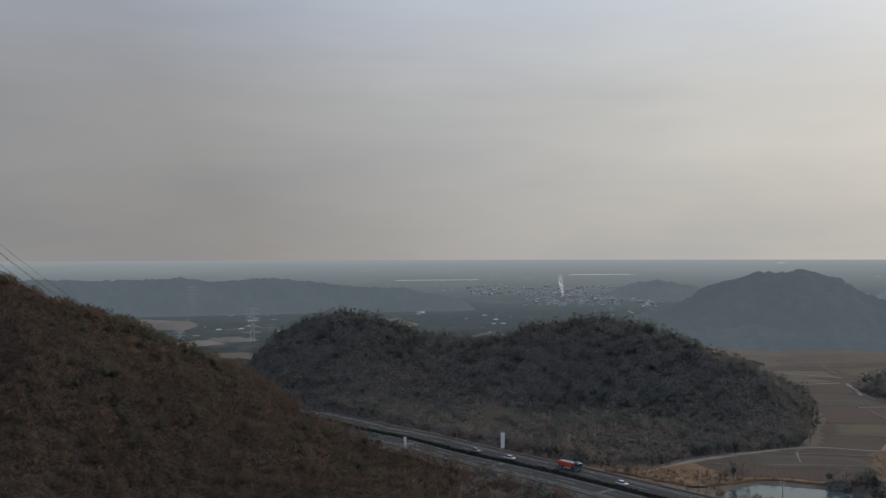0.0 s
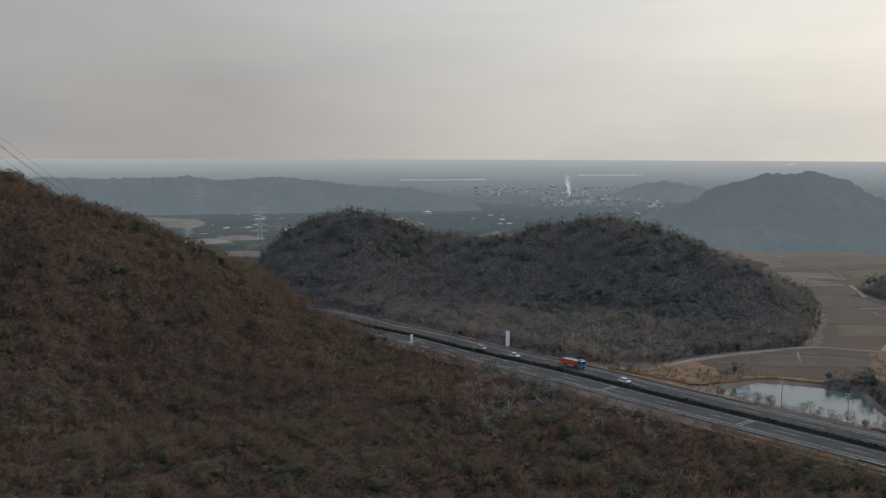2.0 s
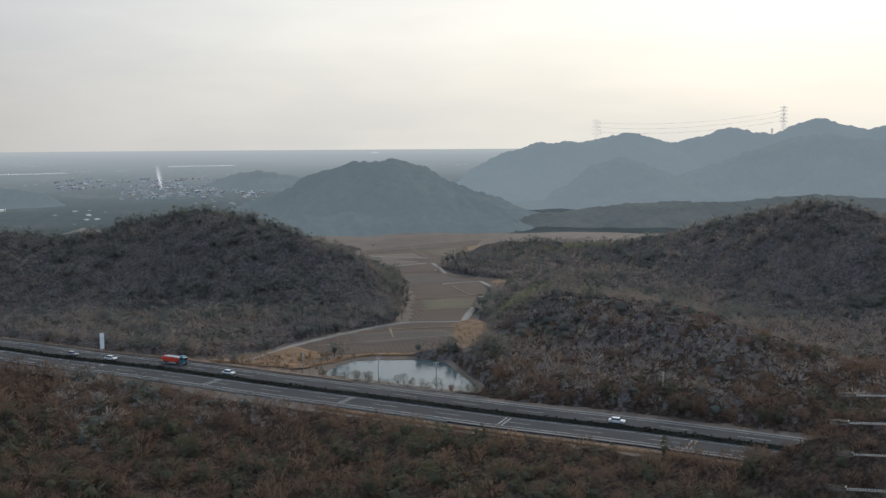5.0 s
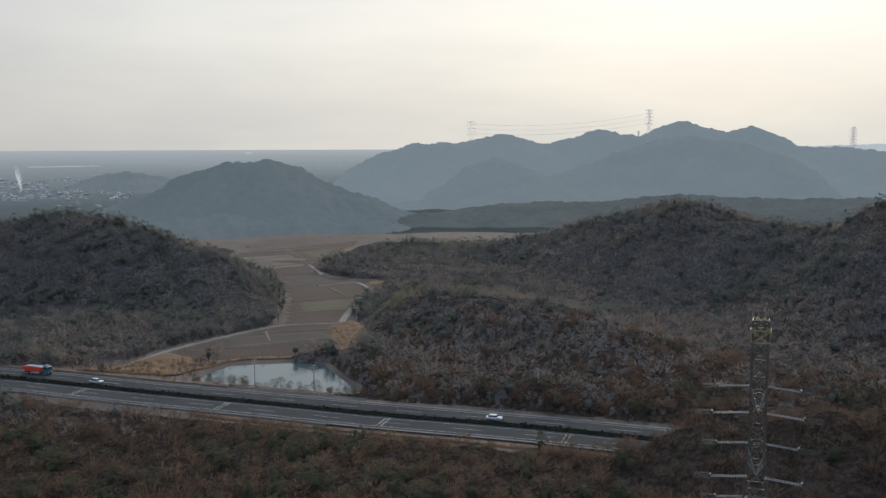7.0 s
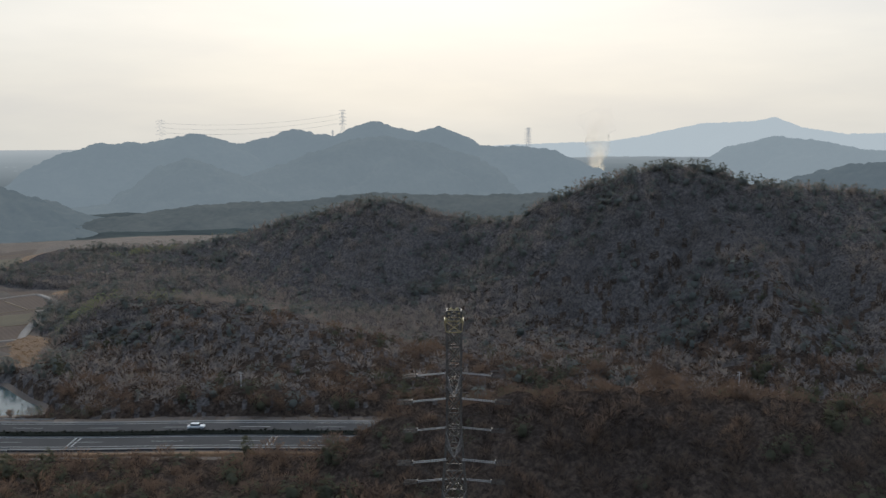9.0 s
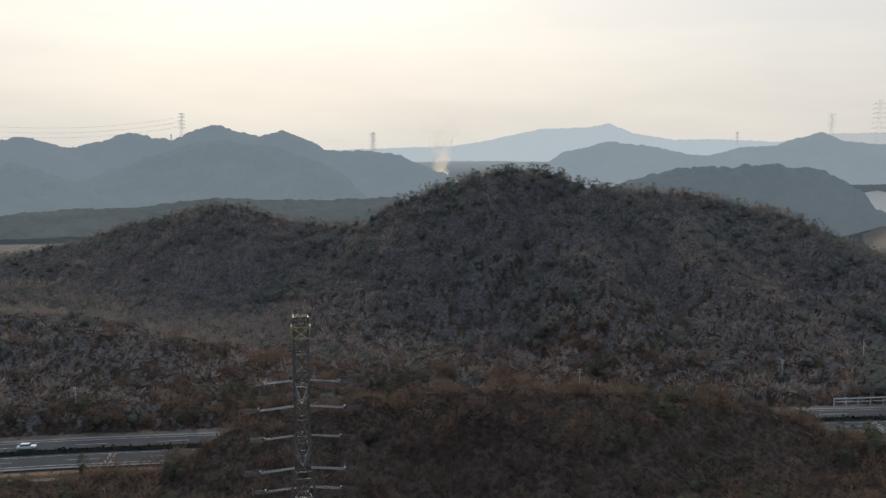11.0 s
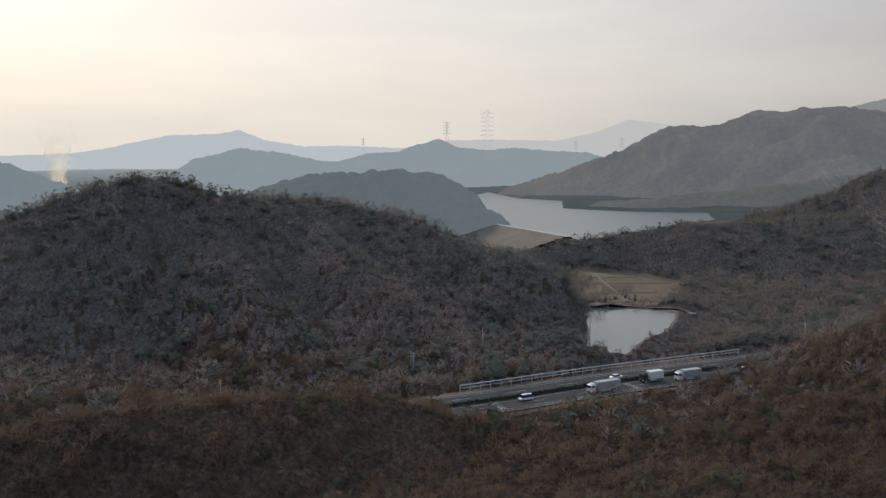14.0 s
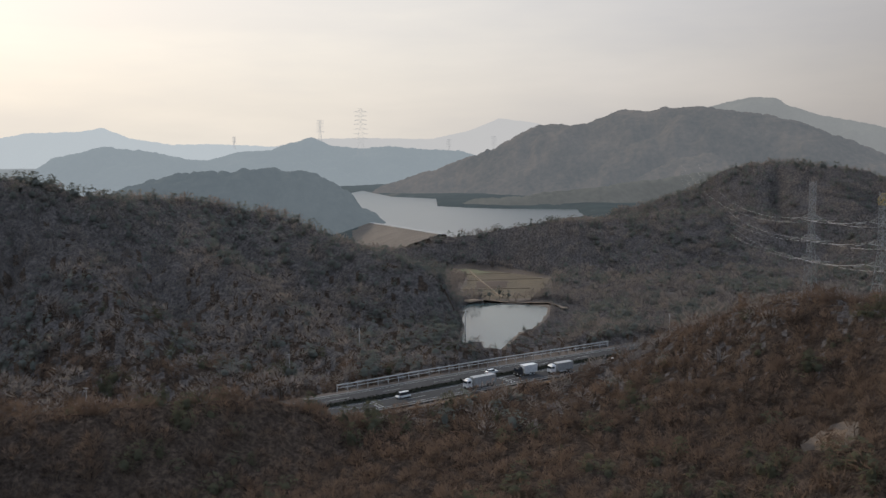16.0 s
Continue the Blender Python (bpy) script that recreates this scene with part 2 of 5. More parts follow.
ROAD = [(-260, 455), (-165, 456), (-100, 455), (-62, 437), (-34, 405.5), (-12, 383), (9.4, 356), (38.5, 324), (68, 287.5), (96.5, 254), (118.5, 227.5), (141, 203), (161, 179), (261, 56.5), (281, 30), (306, -1.5), (334, -41), (365, -86), (398, -141), (430, -210)]
POND_A = [(90, 304), (92, 309), (97, 314), (105, 319), (114, 319), (126, 312), (134, 305), (132, 293), (130, 281), (130, 270), (126, 264), (115, 275), (102, 291)]
POND_B = [(345, 6), (385, 5), (436, 8), (448, 3), (440, -32), (409, -28), (385, -22), (377, -16), (344, -8)]
LAKE = [(845, 92), (900, 100), (1065, 127), (1456, 200), (1570, 190), (1364, 123), (1300, 57), (1127, 48), (1085, -3), (1064, -109), (950, -105), (880, -60), (750, 3), (726, 29), (784, 62)]
FIELDS_A = [(74, 340), (94, 356), (112, 366), (148, 381), (160, 402), (184, 462), (204, 540), (198, 630), (236, 664), (338, 690), (305, 640), (275, 605), (246, 562), (229, 538), (227, 512), (236, 488), (248, 474), (232, 450), (214, 434), (192, 402), (176, 376), (160, 340), (140, 322), (100, 332)]
FIELDS_B = [(593, 20), (582, -8), (545, -43), (474, -30), (470, 9), (545, 5)]
SLOPE_GRASS = [(141, 316), (150, 330), (164, 366), (178, 376), (180, 360), (166, 335), (148, 308)]
ROUGH_GRASS = [(52, 340), (72, 346), (104, 334), (94, 320), (87, 303), (76, 312)]
RIDGE_LEFT = [(-215, 330, 72), (-166, 353, 65), (-144, 366, 54), (-126, 376, 45), (-106, 386, 34), (-86, 401, 23), (-62, 410, 9), (-44, 412, 5), (-30, 402, 1)]
RIDGE_MIDDLE = [(-115, 545, -1), (-105, 545, 11), (-87, 538, 30), (-58, 532, 40), (-41, 530, 37), (-16, 530, 29), (12, 522, 25), (32, 512, 28), (50, 514, 34), (80, 511, 37), (100, 491, 35), (119, 471, 28), (134, 454, 21), (147, 438, 14), (158, 425, 5)]
RIDGE_RIGHT = [(320, 560, 0), (343, 540, 2), (369, 480, 15), (374, 432, 28), (379, 389, 36), (370, 361, 38), (370, 330, 34), (376, 303, 32), (382, 273, 34), (375, 249, 45), (372, 225, 53), (381, 199, 60), (389, 182, 58), (396, 166, 52), (415, 155, 49), (439, 127, 48), (442, 102, 43), (428, 87, 39), (415, 66, 33), (401, 45, 28), (386, 23, 20), (374, 14, 6)]
RIDGE_SPUR = [(381, 199, 58), (362, 165, 43), (341, 144, 31), (317, 123, 20), (292, 104, 8)]
RIDGE_SPUR_2 = [(430, 127, 46), (388, 120, 36), (369, 100, 27), (348, 78, 17), (326, 55, 6)]
RIDGE_KNOLL = [(140, 160, 0), (152, 148, 10), (170, 124, 15), (188, 101, 16), (208, 76, 15), (226, 54, 12), (242, 34, 2)]
RIDGE_LOBE = [(165, 360, 0), (172, 352, 2), (183, 342, 8), (190, 331, 12.5), (199, 314, 13), (207, 294, 13), (210, 267, 13), (214, 240, 9), (222, 215, 4)]
RIDGE_LOW = [(560, 60, 0), (618, 46, 8), (612, 17, 15), (604, -20, 21), (605, -56, 25), (617, -93, 26), (640, -130, 28), (660, -190, 30)]
RIDGE_NEAR = [(336, -64, 4), (312, -74, 14), (297, -86, 23), (279, -98, 29), (262, -106, 30), (245, -114, 30), (190, -122, 29), (120, -126, 30), (60, -130, 34)]
RIDGE_FAR_RIGHT = [(789, -133, 24), (772, -175, 40), (757, -202, 56), (740, -231, 63), (723, -255, 60), (706, -278, 56), (691, -291, 50), (660, -330, 44)]


def ground_height(x, y):
    d = np.hypot(x, y)
    z = rolling(x, y, 90.0) * 5.0 - 1.0
    # the land behind the reservoir lies higher, the plain to the north lower and, far off, rising towards the horizon
    east = smooth(770, 900, x) * smooth(420, 250, y)
    z = z + 12.0 * east
    north = smooth(650, 1400, y - 0.35 * x)
    z = z * (1 - north) + (-30.0 + rolling(x, y, 500.0, 9) * 10.0) * north
    z = z * (1 - smooth(2200, 4800, d)) + 44.0 * smooth(2200, 4800, d) + rolling(x, y, 700.0, 4) * 8.0 * smooth(1500, 2500, d) * (1 - smooth(3800, 4600, d))
    for crest, spread, foot in ((RIDGE_LEFT, 2.4, 40), (RIDGE_MIDDLE, 1.8, 20), (RIDGE_RIGHT, 1.25, 36), (RIDGE_SPUR, 1.1, 20), (RIDGE_SPUR_2, 1.1, 20),
                                (RIDGE_LOBE, 1.7, 26), (RIDGE_LOW, 2.2, 30), (RIDGE_KNOLL, 1.5, 16), (RIDGE_NEAR, 2.2, 25), (RIDGE_FAR_RIGHT, 2.0, 30)):
        h, u = ridge(x, y, crest, spread, foot, 0.0, True)
        h = h * (1 - gullies(x, y, 48.0, 61) * smooth(0.08, 0.4, u) * smooth(1.0, 0.75, u))
        z = np.maximum(z, h * (1 + 0.10 * rolling(x, y, 60.0, 3)) + np.minimum(z, 2.0) * np.exp(-h / 6.0))
    for poly, level, edge in ((FIELDS_A, -3.0, 25.0), (FIELDS_B, 0.5, 25.0)):
        k = smooth(-edge, 2.0, inside(x, y, poly))
        z = z * (1 - k) + level * k
    for poly, level, deep, edge in ((POND_A, -3.0, -5.0, 14.0), (POND_B, 2.0, 0.0, 10.0), (LAKE, 8.0, 5.0, 14.0)):
        s = inside(x, y, poly)
        k = smooth(-edge, -1.0, s)
        z = z * (1 - k) + (level + 0.5) * k
        k = smooth(-1.5, 2.5, s)
        z = z * (1 - k) + deep * k
    k = smooth(29.0, 14.0, to_line(x, y, ROAD)[0])
    return z * (1 - k) - 0.3 * k


def mesh_of(name, verts, faces, mats=(), mat_index=None, flat=False):
    """A mesh from numpy arrays: faces all with the same number of corners."""
    me = bpy.data.meshes.new(name)
    verts, faces = np.asarray(verts, np.float32), np.asarray(faces, np.int32)
    k = faces.shape[1]
    me.vertices.add(len(verts))
    me.vertices.foreach_set("co", verts.ravel())
    me.loops.add(faces.size)
    me.loops.foreach_set("vertex_index", faces.ravel())
    me.polygons.add(len(faces))
    me.polygons.foreach_set("loop_start", np.arange(len(faces), dtype=np.int32) * k)
    me.polygons.foreach_set("loop_total", np.full(len(faces), k, np.int32))
    if mat_index is not None:
        me.polygons.foreach_set("material_index", np.asarray(mat_index, np.int32))
    me.polygons.foreach_set("use_smooth", np.full(len(faces), not flat, bool))
    for m in mats:
        me.materials.append(m)
    me.update(calc_edges=True)
    me.validate()
    return me


def sprayed(me, normals):
    """Stores the way in which each spray of leaves or twigs faces."""
    me.attributes.new("spray", "FLOAT_VECTOR", "POINT").data.foreach_set("vector", np.asarray(normals, np.float32).ravel())
    return me


def facing(v, mid, rng, loose=0.3):
    """Outwards from the heart of a crown, a little upwards, the same for the three corners of a spray."""
    c = v[:len(v) // 3 * 3].reshape(-1, 3, 3).mean(1) - (0, 0, mid)
    c = c / (np.linalg.norm(c, axis=1, keepdims=True) + 1e-6) + (0, 0, 0.9) + rng.normal(size=c.shape) * loose
    out = np.repeat(c / np.linalg.norm(c, axis=1, keepdims=True), 3, 0)
    return np.vstack([out, np.tile((0.0, 0.0, 1.0), (len(v) - len(out), 1))])


def sheet(rows, cols):
    i, j = np.meshgrid(np.arange(rows - 1), np.arange(cols - 1), indexing="ij")
    a = (i * cols + j).ravel()
    return np.stack([a, a + cols, a + cols + 1, a + 1], 1)


AIR_GLOW = (0.205, 0.238, 0.265)


def hazed_plain_material():
    """The backdrop of the far plain: woods, dry fields and settlements, haze painted as emission."""
    m, nn = material("far plain")
    p = nn("ShaderNodeNewGeometry").outputs["Position"]
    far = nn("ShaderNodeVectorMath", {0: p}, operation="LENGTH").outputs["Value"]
    flat = nn("ShaderNodeMapping", {"Vector": p, "Scale": (1.0, 0.45, 0.0)}).outputs[0]
    woods = nn.ramp(nn.noise(flat, 0.006, 5.0, 0.6), [(0.42, (0.014, 0.019, 0.015)), (0.58, (0.024, 0.026, 0.020)), (0.63, (0.075, 0.062, 0.046)), (0.66, (0.027, 0.029, 0.022))])
    cells = nn("ShaderNodeTexVoronoi", {"Vector": flat, "Scale": 0.035}).outputs["Distance"]
    roofs = nn.math("MULTIPLY", nn.math("LESS_THAN", cells, 0.16), nn.ramp(nn.noise(flat, 0.004, 2.0), [(0.50, (0, 0, 0)), (0.60, (1, 1, 1))]))
    woods = nn.mix(1.0, woods, nn.ramp(nn.noise(flat, 0.06, 4.0, 0.7), [(0.35, (0.45, 0.45, 0.45)), (0.65, (1.5, 1.5, 1.5))]), "MULTIPLY")
    c = nn.mix(nn.math("MULTIPLY", roofs, 0.8), woods, (0.55, 0.55, 0.53))
    # painted haze: emission takes over and pales with distance from the hover
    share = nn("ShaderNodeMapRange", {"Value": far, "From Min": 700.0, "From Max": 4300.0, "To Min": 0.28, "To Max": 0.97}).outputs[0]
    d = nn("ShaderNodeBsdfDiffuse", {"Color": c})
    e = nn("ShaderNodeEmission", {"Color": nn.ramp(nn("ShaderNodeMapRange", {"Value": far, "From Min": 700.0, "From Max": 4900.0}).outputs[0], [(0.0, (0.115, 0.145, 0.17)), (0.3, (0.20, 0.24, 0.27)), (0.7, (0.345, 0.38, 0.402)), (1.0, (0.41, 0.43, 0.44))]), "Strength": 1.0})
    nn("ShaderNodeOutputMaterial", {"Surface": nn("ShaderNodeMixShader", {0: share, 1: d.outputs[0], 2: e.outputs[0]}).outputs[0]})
    return m


M_HAZED_PLAIN = hazed_plain_material()
azimuths = radians(1) * np.concatenate([np.arange(-32, 122, 0.3), np.arange(122, 328.1, 4.0)])
azimuths[-1] = azimuths[0] + 2 * np.pi
radii = np.concatenate([[0.02, 40.0, 80.0], np.geomspace(110, 4900, 230)])
A, D = np.meshgrid(azimuths, radii, indexing="ij")
X, Y = D * np.sin(A), D * np.cos(A)
Z = ground_height(X, Y)
quads = sheet(len(azimuths), len(radii))
mid = D.ravel()[quads[:, 0]]
ground = new("ground", mesh_of("ground", np.stack([X, Y, Z], -1).reshape(-1, 3), quads[:, ::-1], [M_FLOOR, M_HAZED_PLAIN], mid > 780 + 130 * (A.ravel()[quads[:, 0]] > radians(94))))
tagged(ground, "brown wooded hills and a wide hazy plain reaching the horizon", "ground", kind="structure")


# ---- distant ranges ----
def range_of(label, crest, mat, spread=2.0, foot=60.0, base=-20.0, cell=9.0, bump=5.0, lift=3.5):
    """A wooded range behind the rest, its canopy uneven."""
    c = np.array(crest, float) + (0, 0, lift)
    crest = [tuple(p) for p in c]
    az, dist = np.arctan2(c[:, 0], c[:, 1]), np.hypot(c[:, 0], c[:, 1])
    wide = (c[:, 2].max() - base) * spread + foot
    a0, a1 = az.min() - wide / dist.mean(), az.max() + wide / dist.mean()
    na = int(np.clip((a1 - a0) / radians(0.10), 60, 380))
    aa, dd = np.meshgrid(np.linspace(a0, a1, na), np.linspace(dist.min() - wide, min(dist.max() + wide * 0.5, 4880.0), 60), indexing="ij")
    x, y = dd * np.sin(aa), dd * np.cos(aa)
    h, u = ridge(x, y, crest, spread, foot, base, True)
    z = base - 2 + h * (1 + (0.30 * rolling(x, y, 130.0, 11) + 0.12 * rolling(x, y, 42.0, 12) - 1.3 * gullies(x, y, 120.0, 71)) * smooth(0.04, 0.4, u)) + bump * (0.7 * crowns(x + 3 * rolling(x, y, 25.0, 41), y, cell) + 0.6 * rolling(x, y, 16.0, 42)) * smooth(2, 12, h)
    k = smooth(0.0, 14.0, h)
    z = z * k + (np.minimum(ground_height(x, y), base + 6) - 3.0) * (1 - k)
    faces = sheet(na, 60)[:, ::-1]
    faces = faces[(h.ravel()[faces] > 0.05).any(1)]
    ob = new("hill", mesh_of("hill", np.stack([x, y, z], -1).reshape(-1, 3), faces, [mat]))
    return tagged(ob, label, "hill", "distant hills", "structure")


def haze(name, share, tint=AIR_GLOW):
    return hazed_material(name, (0.012, 0.018, 0.016), (0.060, 0.060, 0.048), tint, share)


# each range has its own painted haze: a tint and a share of emission
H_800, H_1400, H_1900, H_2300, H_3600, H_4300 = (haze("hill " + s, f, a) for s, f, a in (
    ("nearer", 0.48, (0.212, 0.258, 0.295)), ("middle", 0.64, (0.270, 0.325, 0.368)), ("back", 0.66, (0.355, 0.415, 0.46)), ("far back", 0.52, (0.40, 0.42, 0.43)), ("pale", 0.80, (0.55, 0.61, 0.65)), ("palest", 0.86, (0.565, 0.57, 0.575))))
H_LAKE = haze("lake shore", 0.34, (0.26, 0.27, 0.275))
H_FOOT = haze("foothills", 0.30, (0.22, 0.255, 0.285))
H_BROWN = hazed_material("hazed brown mountain", (0.018, 0.018, 0.015), (0.110, 0.080, 0.058), (0.225, 0.250, 0.275), 0.44)
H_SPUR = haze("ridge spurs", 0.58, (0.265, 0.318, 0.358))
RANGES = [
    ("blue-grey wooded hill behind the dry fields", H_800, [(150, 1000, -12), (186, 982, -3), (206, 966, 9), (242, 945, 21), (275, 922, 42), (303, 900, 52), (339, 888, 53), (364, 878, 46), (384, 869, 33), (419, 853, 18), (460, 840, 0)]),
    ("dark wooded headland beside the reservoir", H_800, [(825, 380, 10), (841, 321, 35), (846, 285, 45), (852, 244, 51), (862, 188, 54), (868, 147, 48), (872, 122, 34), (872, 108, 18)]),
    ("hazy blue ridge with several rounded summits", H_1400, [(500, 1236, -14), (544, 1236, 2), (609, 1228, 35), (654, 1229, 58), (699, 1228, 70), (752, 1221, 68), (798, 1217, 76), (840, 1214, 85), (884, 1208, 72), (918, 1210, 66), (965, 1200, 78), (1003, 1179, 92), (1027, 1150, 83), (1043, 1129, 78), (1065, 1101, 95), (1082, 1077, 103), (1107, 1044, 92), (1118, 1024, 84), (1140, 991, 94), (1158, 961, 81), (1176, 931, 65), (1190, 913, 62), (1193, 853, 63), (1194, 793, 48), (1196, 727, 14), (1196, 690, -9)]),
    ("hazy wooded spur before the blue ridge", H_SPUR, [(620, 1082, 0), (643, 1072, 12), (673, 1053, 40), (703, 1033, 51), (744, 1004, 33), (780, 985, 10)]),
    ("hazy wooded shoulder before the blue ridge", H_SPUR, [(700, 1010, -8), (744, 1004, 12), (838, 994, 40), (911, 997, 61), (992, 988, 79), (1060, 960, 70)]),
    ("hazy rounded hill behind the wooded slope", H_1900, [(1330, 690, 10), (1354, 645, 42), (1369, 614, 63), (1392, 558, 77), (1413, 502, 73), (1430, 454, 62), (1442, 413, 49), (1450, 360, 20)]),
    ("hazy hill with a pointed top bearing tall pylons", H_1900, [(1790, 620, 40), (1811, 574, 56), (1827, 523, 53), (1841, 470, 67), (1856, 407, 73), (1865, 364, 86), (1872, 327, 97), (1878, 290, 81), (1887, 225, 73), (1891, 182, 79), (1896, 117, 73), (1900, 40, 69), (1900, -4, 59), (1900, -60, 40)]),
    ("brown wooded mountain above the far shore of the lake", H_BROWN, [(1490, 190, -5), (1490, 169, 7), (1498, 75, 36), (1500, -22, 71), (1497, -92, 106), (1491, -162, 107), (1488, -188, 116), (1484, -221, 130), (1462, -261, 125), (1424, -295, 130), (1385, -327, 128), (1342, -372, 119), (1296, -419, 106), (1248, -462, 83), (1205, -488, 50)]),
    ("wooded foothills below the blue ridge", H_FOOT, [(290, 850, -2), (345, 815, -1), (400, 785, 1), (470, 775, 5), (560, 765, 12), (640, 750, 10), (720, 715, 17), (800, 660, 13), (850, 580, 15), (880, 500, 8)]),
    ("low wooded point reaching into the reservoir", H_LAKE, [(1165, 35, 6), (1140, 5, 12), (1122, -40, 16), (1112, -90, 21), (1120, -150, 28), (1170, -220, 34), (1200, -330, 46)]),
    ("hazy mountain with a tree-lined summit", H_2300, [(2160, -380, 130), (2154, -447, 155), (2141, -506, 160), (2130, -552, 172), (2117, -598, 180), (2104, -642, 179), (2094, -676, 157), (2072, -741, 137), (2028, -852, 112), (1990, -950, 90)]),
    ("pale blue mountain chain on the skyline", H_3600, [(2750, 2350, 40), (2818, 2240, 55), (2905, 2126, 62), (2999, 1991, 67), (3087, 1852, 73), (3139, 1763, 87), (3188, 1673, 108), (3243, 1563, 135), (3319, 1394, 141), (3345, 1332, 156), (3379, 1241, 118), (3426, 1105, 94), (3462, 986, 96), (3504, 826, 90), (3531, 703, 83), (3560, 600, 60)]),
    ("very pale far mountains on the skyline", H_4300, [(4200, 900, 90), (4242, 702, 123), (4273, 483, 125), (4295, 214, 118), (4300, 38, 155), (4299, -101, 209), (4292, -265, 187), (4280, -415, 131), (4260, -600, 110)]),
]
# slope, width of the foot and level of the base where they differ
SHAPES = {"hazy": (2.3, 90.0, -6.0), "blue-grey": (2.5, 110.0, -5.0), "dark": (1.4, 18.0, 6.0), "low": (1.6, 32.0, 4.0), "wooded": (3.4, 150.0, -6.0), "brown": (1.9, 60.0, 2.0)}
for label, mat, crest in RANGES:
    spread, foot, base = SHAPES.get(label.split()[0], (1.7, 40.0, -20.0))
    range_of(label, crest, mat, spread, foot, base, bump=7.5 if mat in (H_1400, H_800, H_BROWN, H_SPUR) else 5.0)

# ---- water ----
def polygon(name, poly, z, mat):
    bm = bmesh.new()
    bm.faces.new([bm.verts.new((x, y, z)) for x, y in poly])
    bmesh.ops.triangulate(bm, faces=bm.faces[:])
    bmesh.ops.recalc_face_normals(bm, faces=bm.faces[:])
    me = bpy.data.meshes.new(name)
    bm.to_mesh(me)
    bm.free()
    if me.polygons[0].normal.z < 0:
        me.flip_normals()
    me.materials.append(mat)
    return new(name, me)


def grown(poly, by):
    c = np.mean(poly, 0)
    return [tuple(np.array(p) + (np.array(p) - c) / np.hypot(*(np.array(p) - c)) * by) for p in poly]


tagged(polygon("pond_1", grown(POND_A, 2), -3.0, M_WATER), "pale grey-green farm pond beside the expressway", "pond", kind="structure")
tagged(polygon("pond_2", grown(POND_B, 2), 2.0, M_WATER), "small still pond at the foot of the wooded slope", "pond", kind="structure")
tagged(polygon("lake", grown(LAKE, 4), 8.0, M_LAKE), "wide grey reservoir with wooded shores", "lake", kind="structure")


# ---- road ----
def spline(points, step):
    """A smooth line through points, resampled to an even step."""
    p = np.array(points, float)
    p = np.vstack([2 * p[0] - p[1], p, 2 * p[-1] - p[-2]])
    out = []
    for a, b, c, d in zip(p, p[1:], p[2:], p[3:]):
        for u in np.linspace(0, 1, 24, endpoint=False):
            out.append(0.5 * (2 * b + (c - a) * u + (2 * a - 5 * b + 4 * c - d) * u * u + (3 * b - a - 3 * c + d) * u ** 3))
    out = np.array(out + [p[-2]])
    for _ in range(12):
        out[1:-1] = (out[:-2] + 2 * out[1:-1] + out[2:]) / 4
    s = np.concatenate([[0], np.cumsum(np.hypot(*np.diff(out, axis=0).T))])
    at = np.arange(0, s[-1], step)
    return np.stack([np.interp(at, s, out[:, k]) for k in range(out.shape[1])], 1)


LINE = spline(ROAD, 4.0)
TANGENT = np.gradient(LINE, axis=0)
TANGENT /= np.hypot(*TANGENT.T)[:, None]
SIDE = np.stack([-TANGENT[:, 1], TANGENT[:, 0]], 1)   # to the far side of the road


def band(name, lo, hi, z, mat, line=None, side=None, thick=0.3):
    """A strip along the road between two offsets, with depth."""
    line, side = LINE if line is None else line, SIDE if side is None else side
    k = len(line)
    v = [np.column_stack([line + side * o, np.full(k, h)]) for o, h in ((lo, z - thick), (lo, z), (hi, z), (hi, z - thick))]
    f = []
    for s in range(3):
        a = s * k + np.arange(k - 1)
        f.append(np.stack([a, a + 1, a + k + 1, a + k], 1))
    return new(name, mesh_of(name, np.vstack(v), np.vstack(f), [mat], flat=True))


# ---- forest: bare broadleaf trees and evergreens ----
def crown_core(rng, radius, tall, mid, fine):
    """The dense heart of a crown: a lumpy ball."""
    bm = bmesh.new()
    bmesh.ops.create_icosphere(bm, subdivisions=2 if fine else 1, radius=1.0)
    v = np.array([tuple(q.co) for q in bm.verts])
    f = np.array([[q.index for q in t.verts] for t in bm.faces])
    bm.free()
    v = (v * rng.uniform(0.78, 1.15, (len(v), 1)) * (radius, radius, tall) + (0, 0, mid))[f].reshape(-1, 3)
    return v, np.arange(len(v)).reshape(-1, 3)


def with_core(template, core):
    (v, f), (cv, cf) = template, core
    return np.vstack([v, cv]), np.vstack([f, cf + len(v)])


def bare_template(rng, twigs, broad=1.0):
    v, f = [], []
    def tri(a, b, c):
        f.append((len(v), len(v) + 1, len(v) + 2))
        v.extend((a, b, c))
    for k in range(3):
        a0, a1 = k * 2.094, k * 2.094 + 2.094
        tri((0.018 * math.cos(a0), 0.018 * math.sin(a0), -0.1), (0.018 * math.cos(a1), 0.018 * math.sin(a1), -0.1), (0, 0, 0.8))
    for _ in range(twigs):
        d = rng.normal(size=3)
        d /= np.linalg.norm(d)
        r = rng.uniform(0.25, 1.0) ** 0.6
        c = np.array([0.34 * r * d[0], 0.34 * r * d[1], 0.56 + 0.38 * r * d[2]])
        out = d * (1, 1, 0.4) + (0, 0, 0.95) + rng.normal(size=3) * 0.35
        out *= rng.uniform(0.06, 0.12) * broad ** 0.5 / np.linalg.norm(out)
        w = rng.normal(size=3) * 0.014 * broad
        tri(tuple(c - out), tuple(c + w), tuple(c + out))
    return np.array(v), np.array(f)


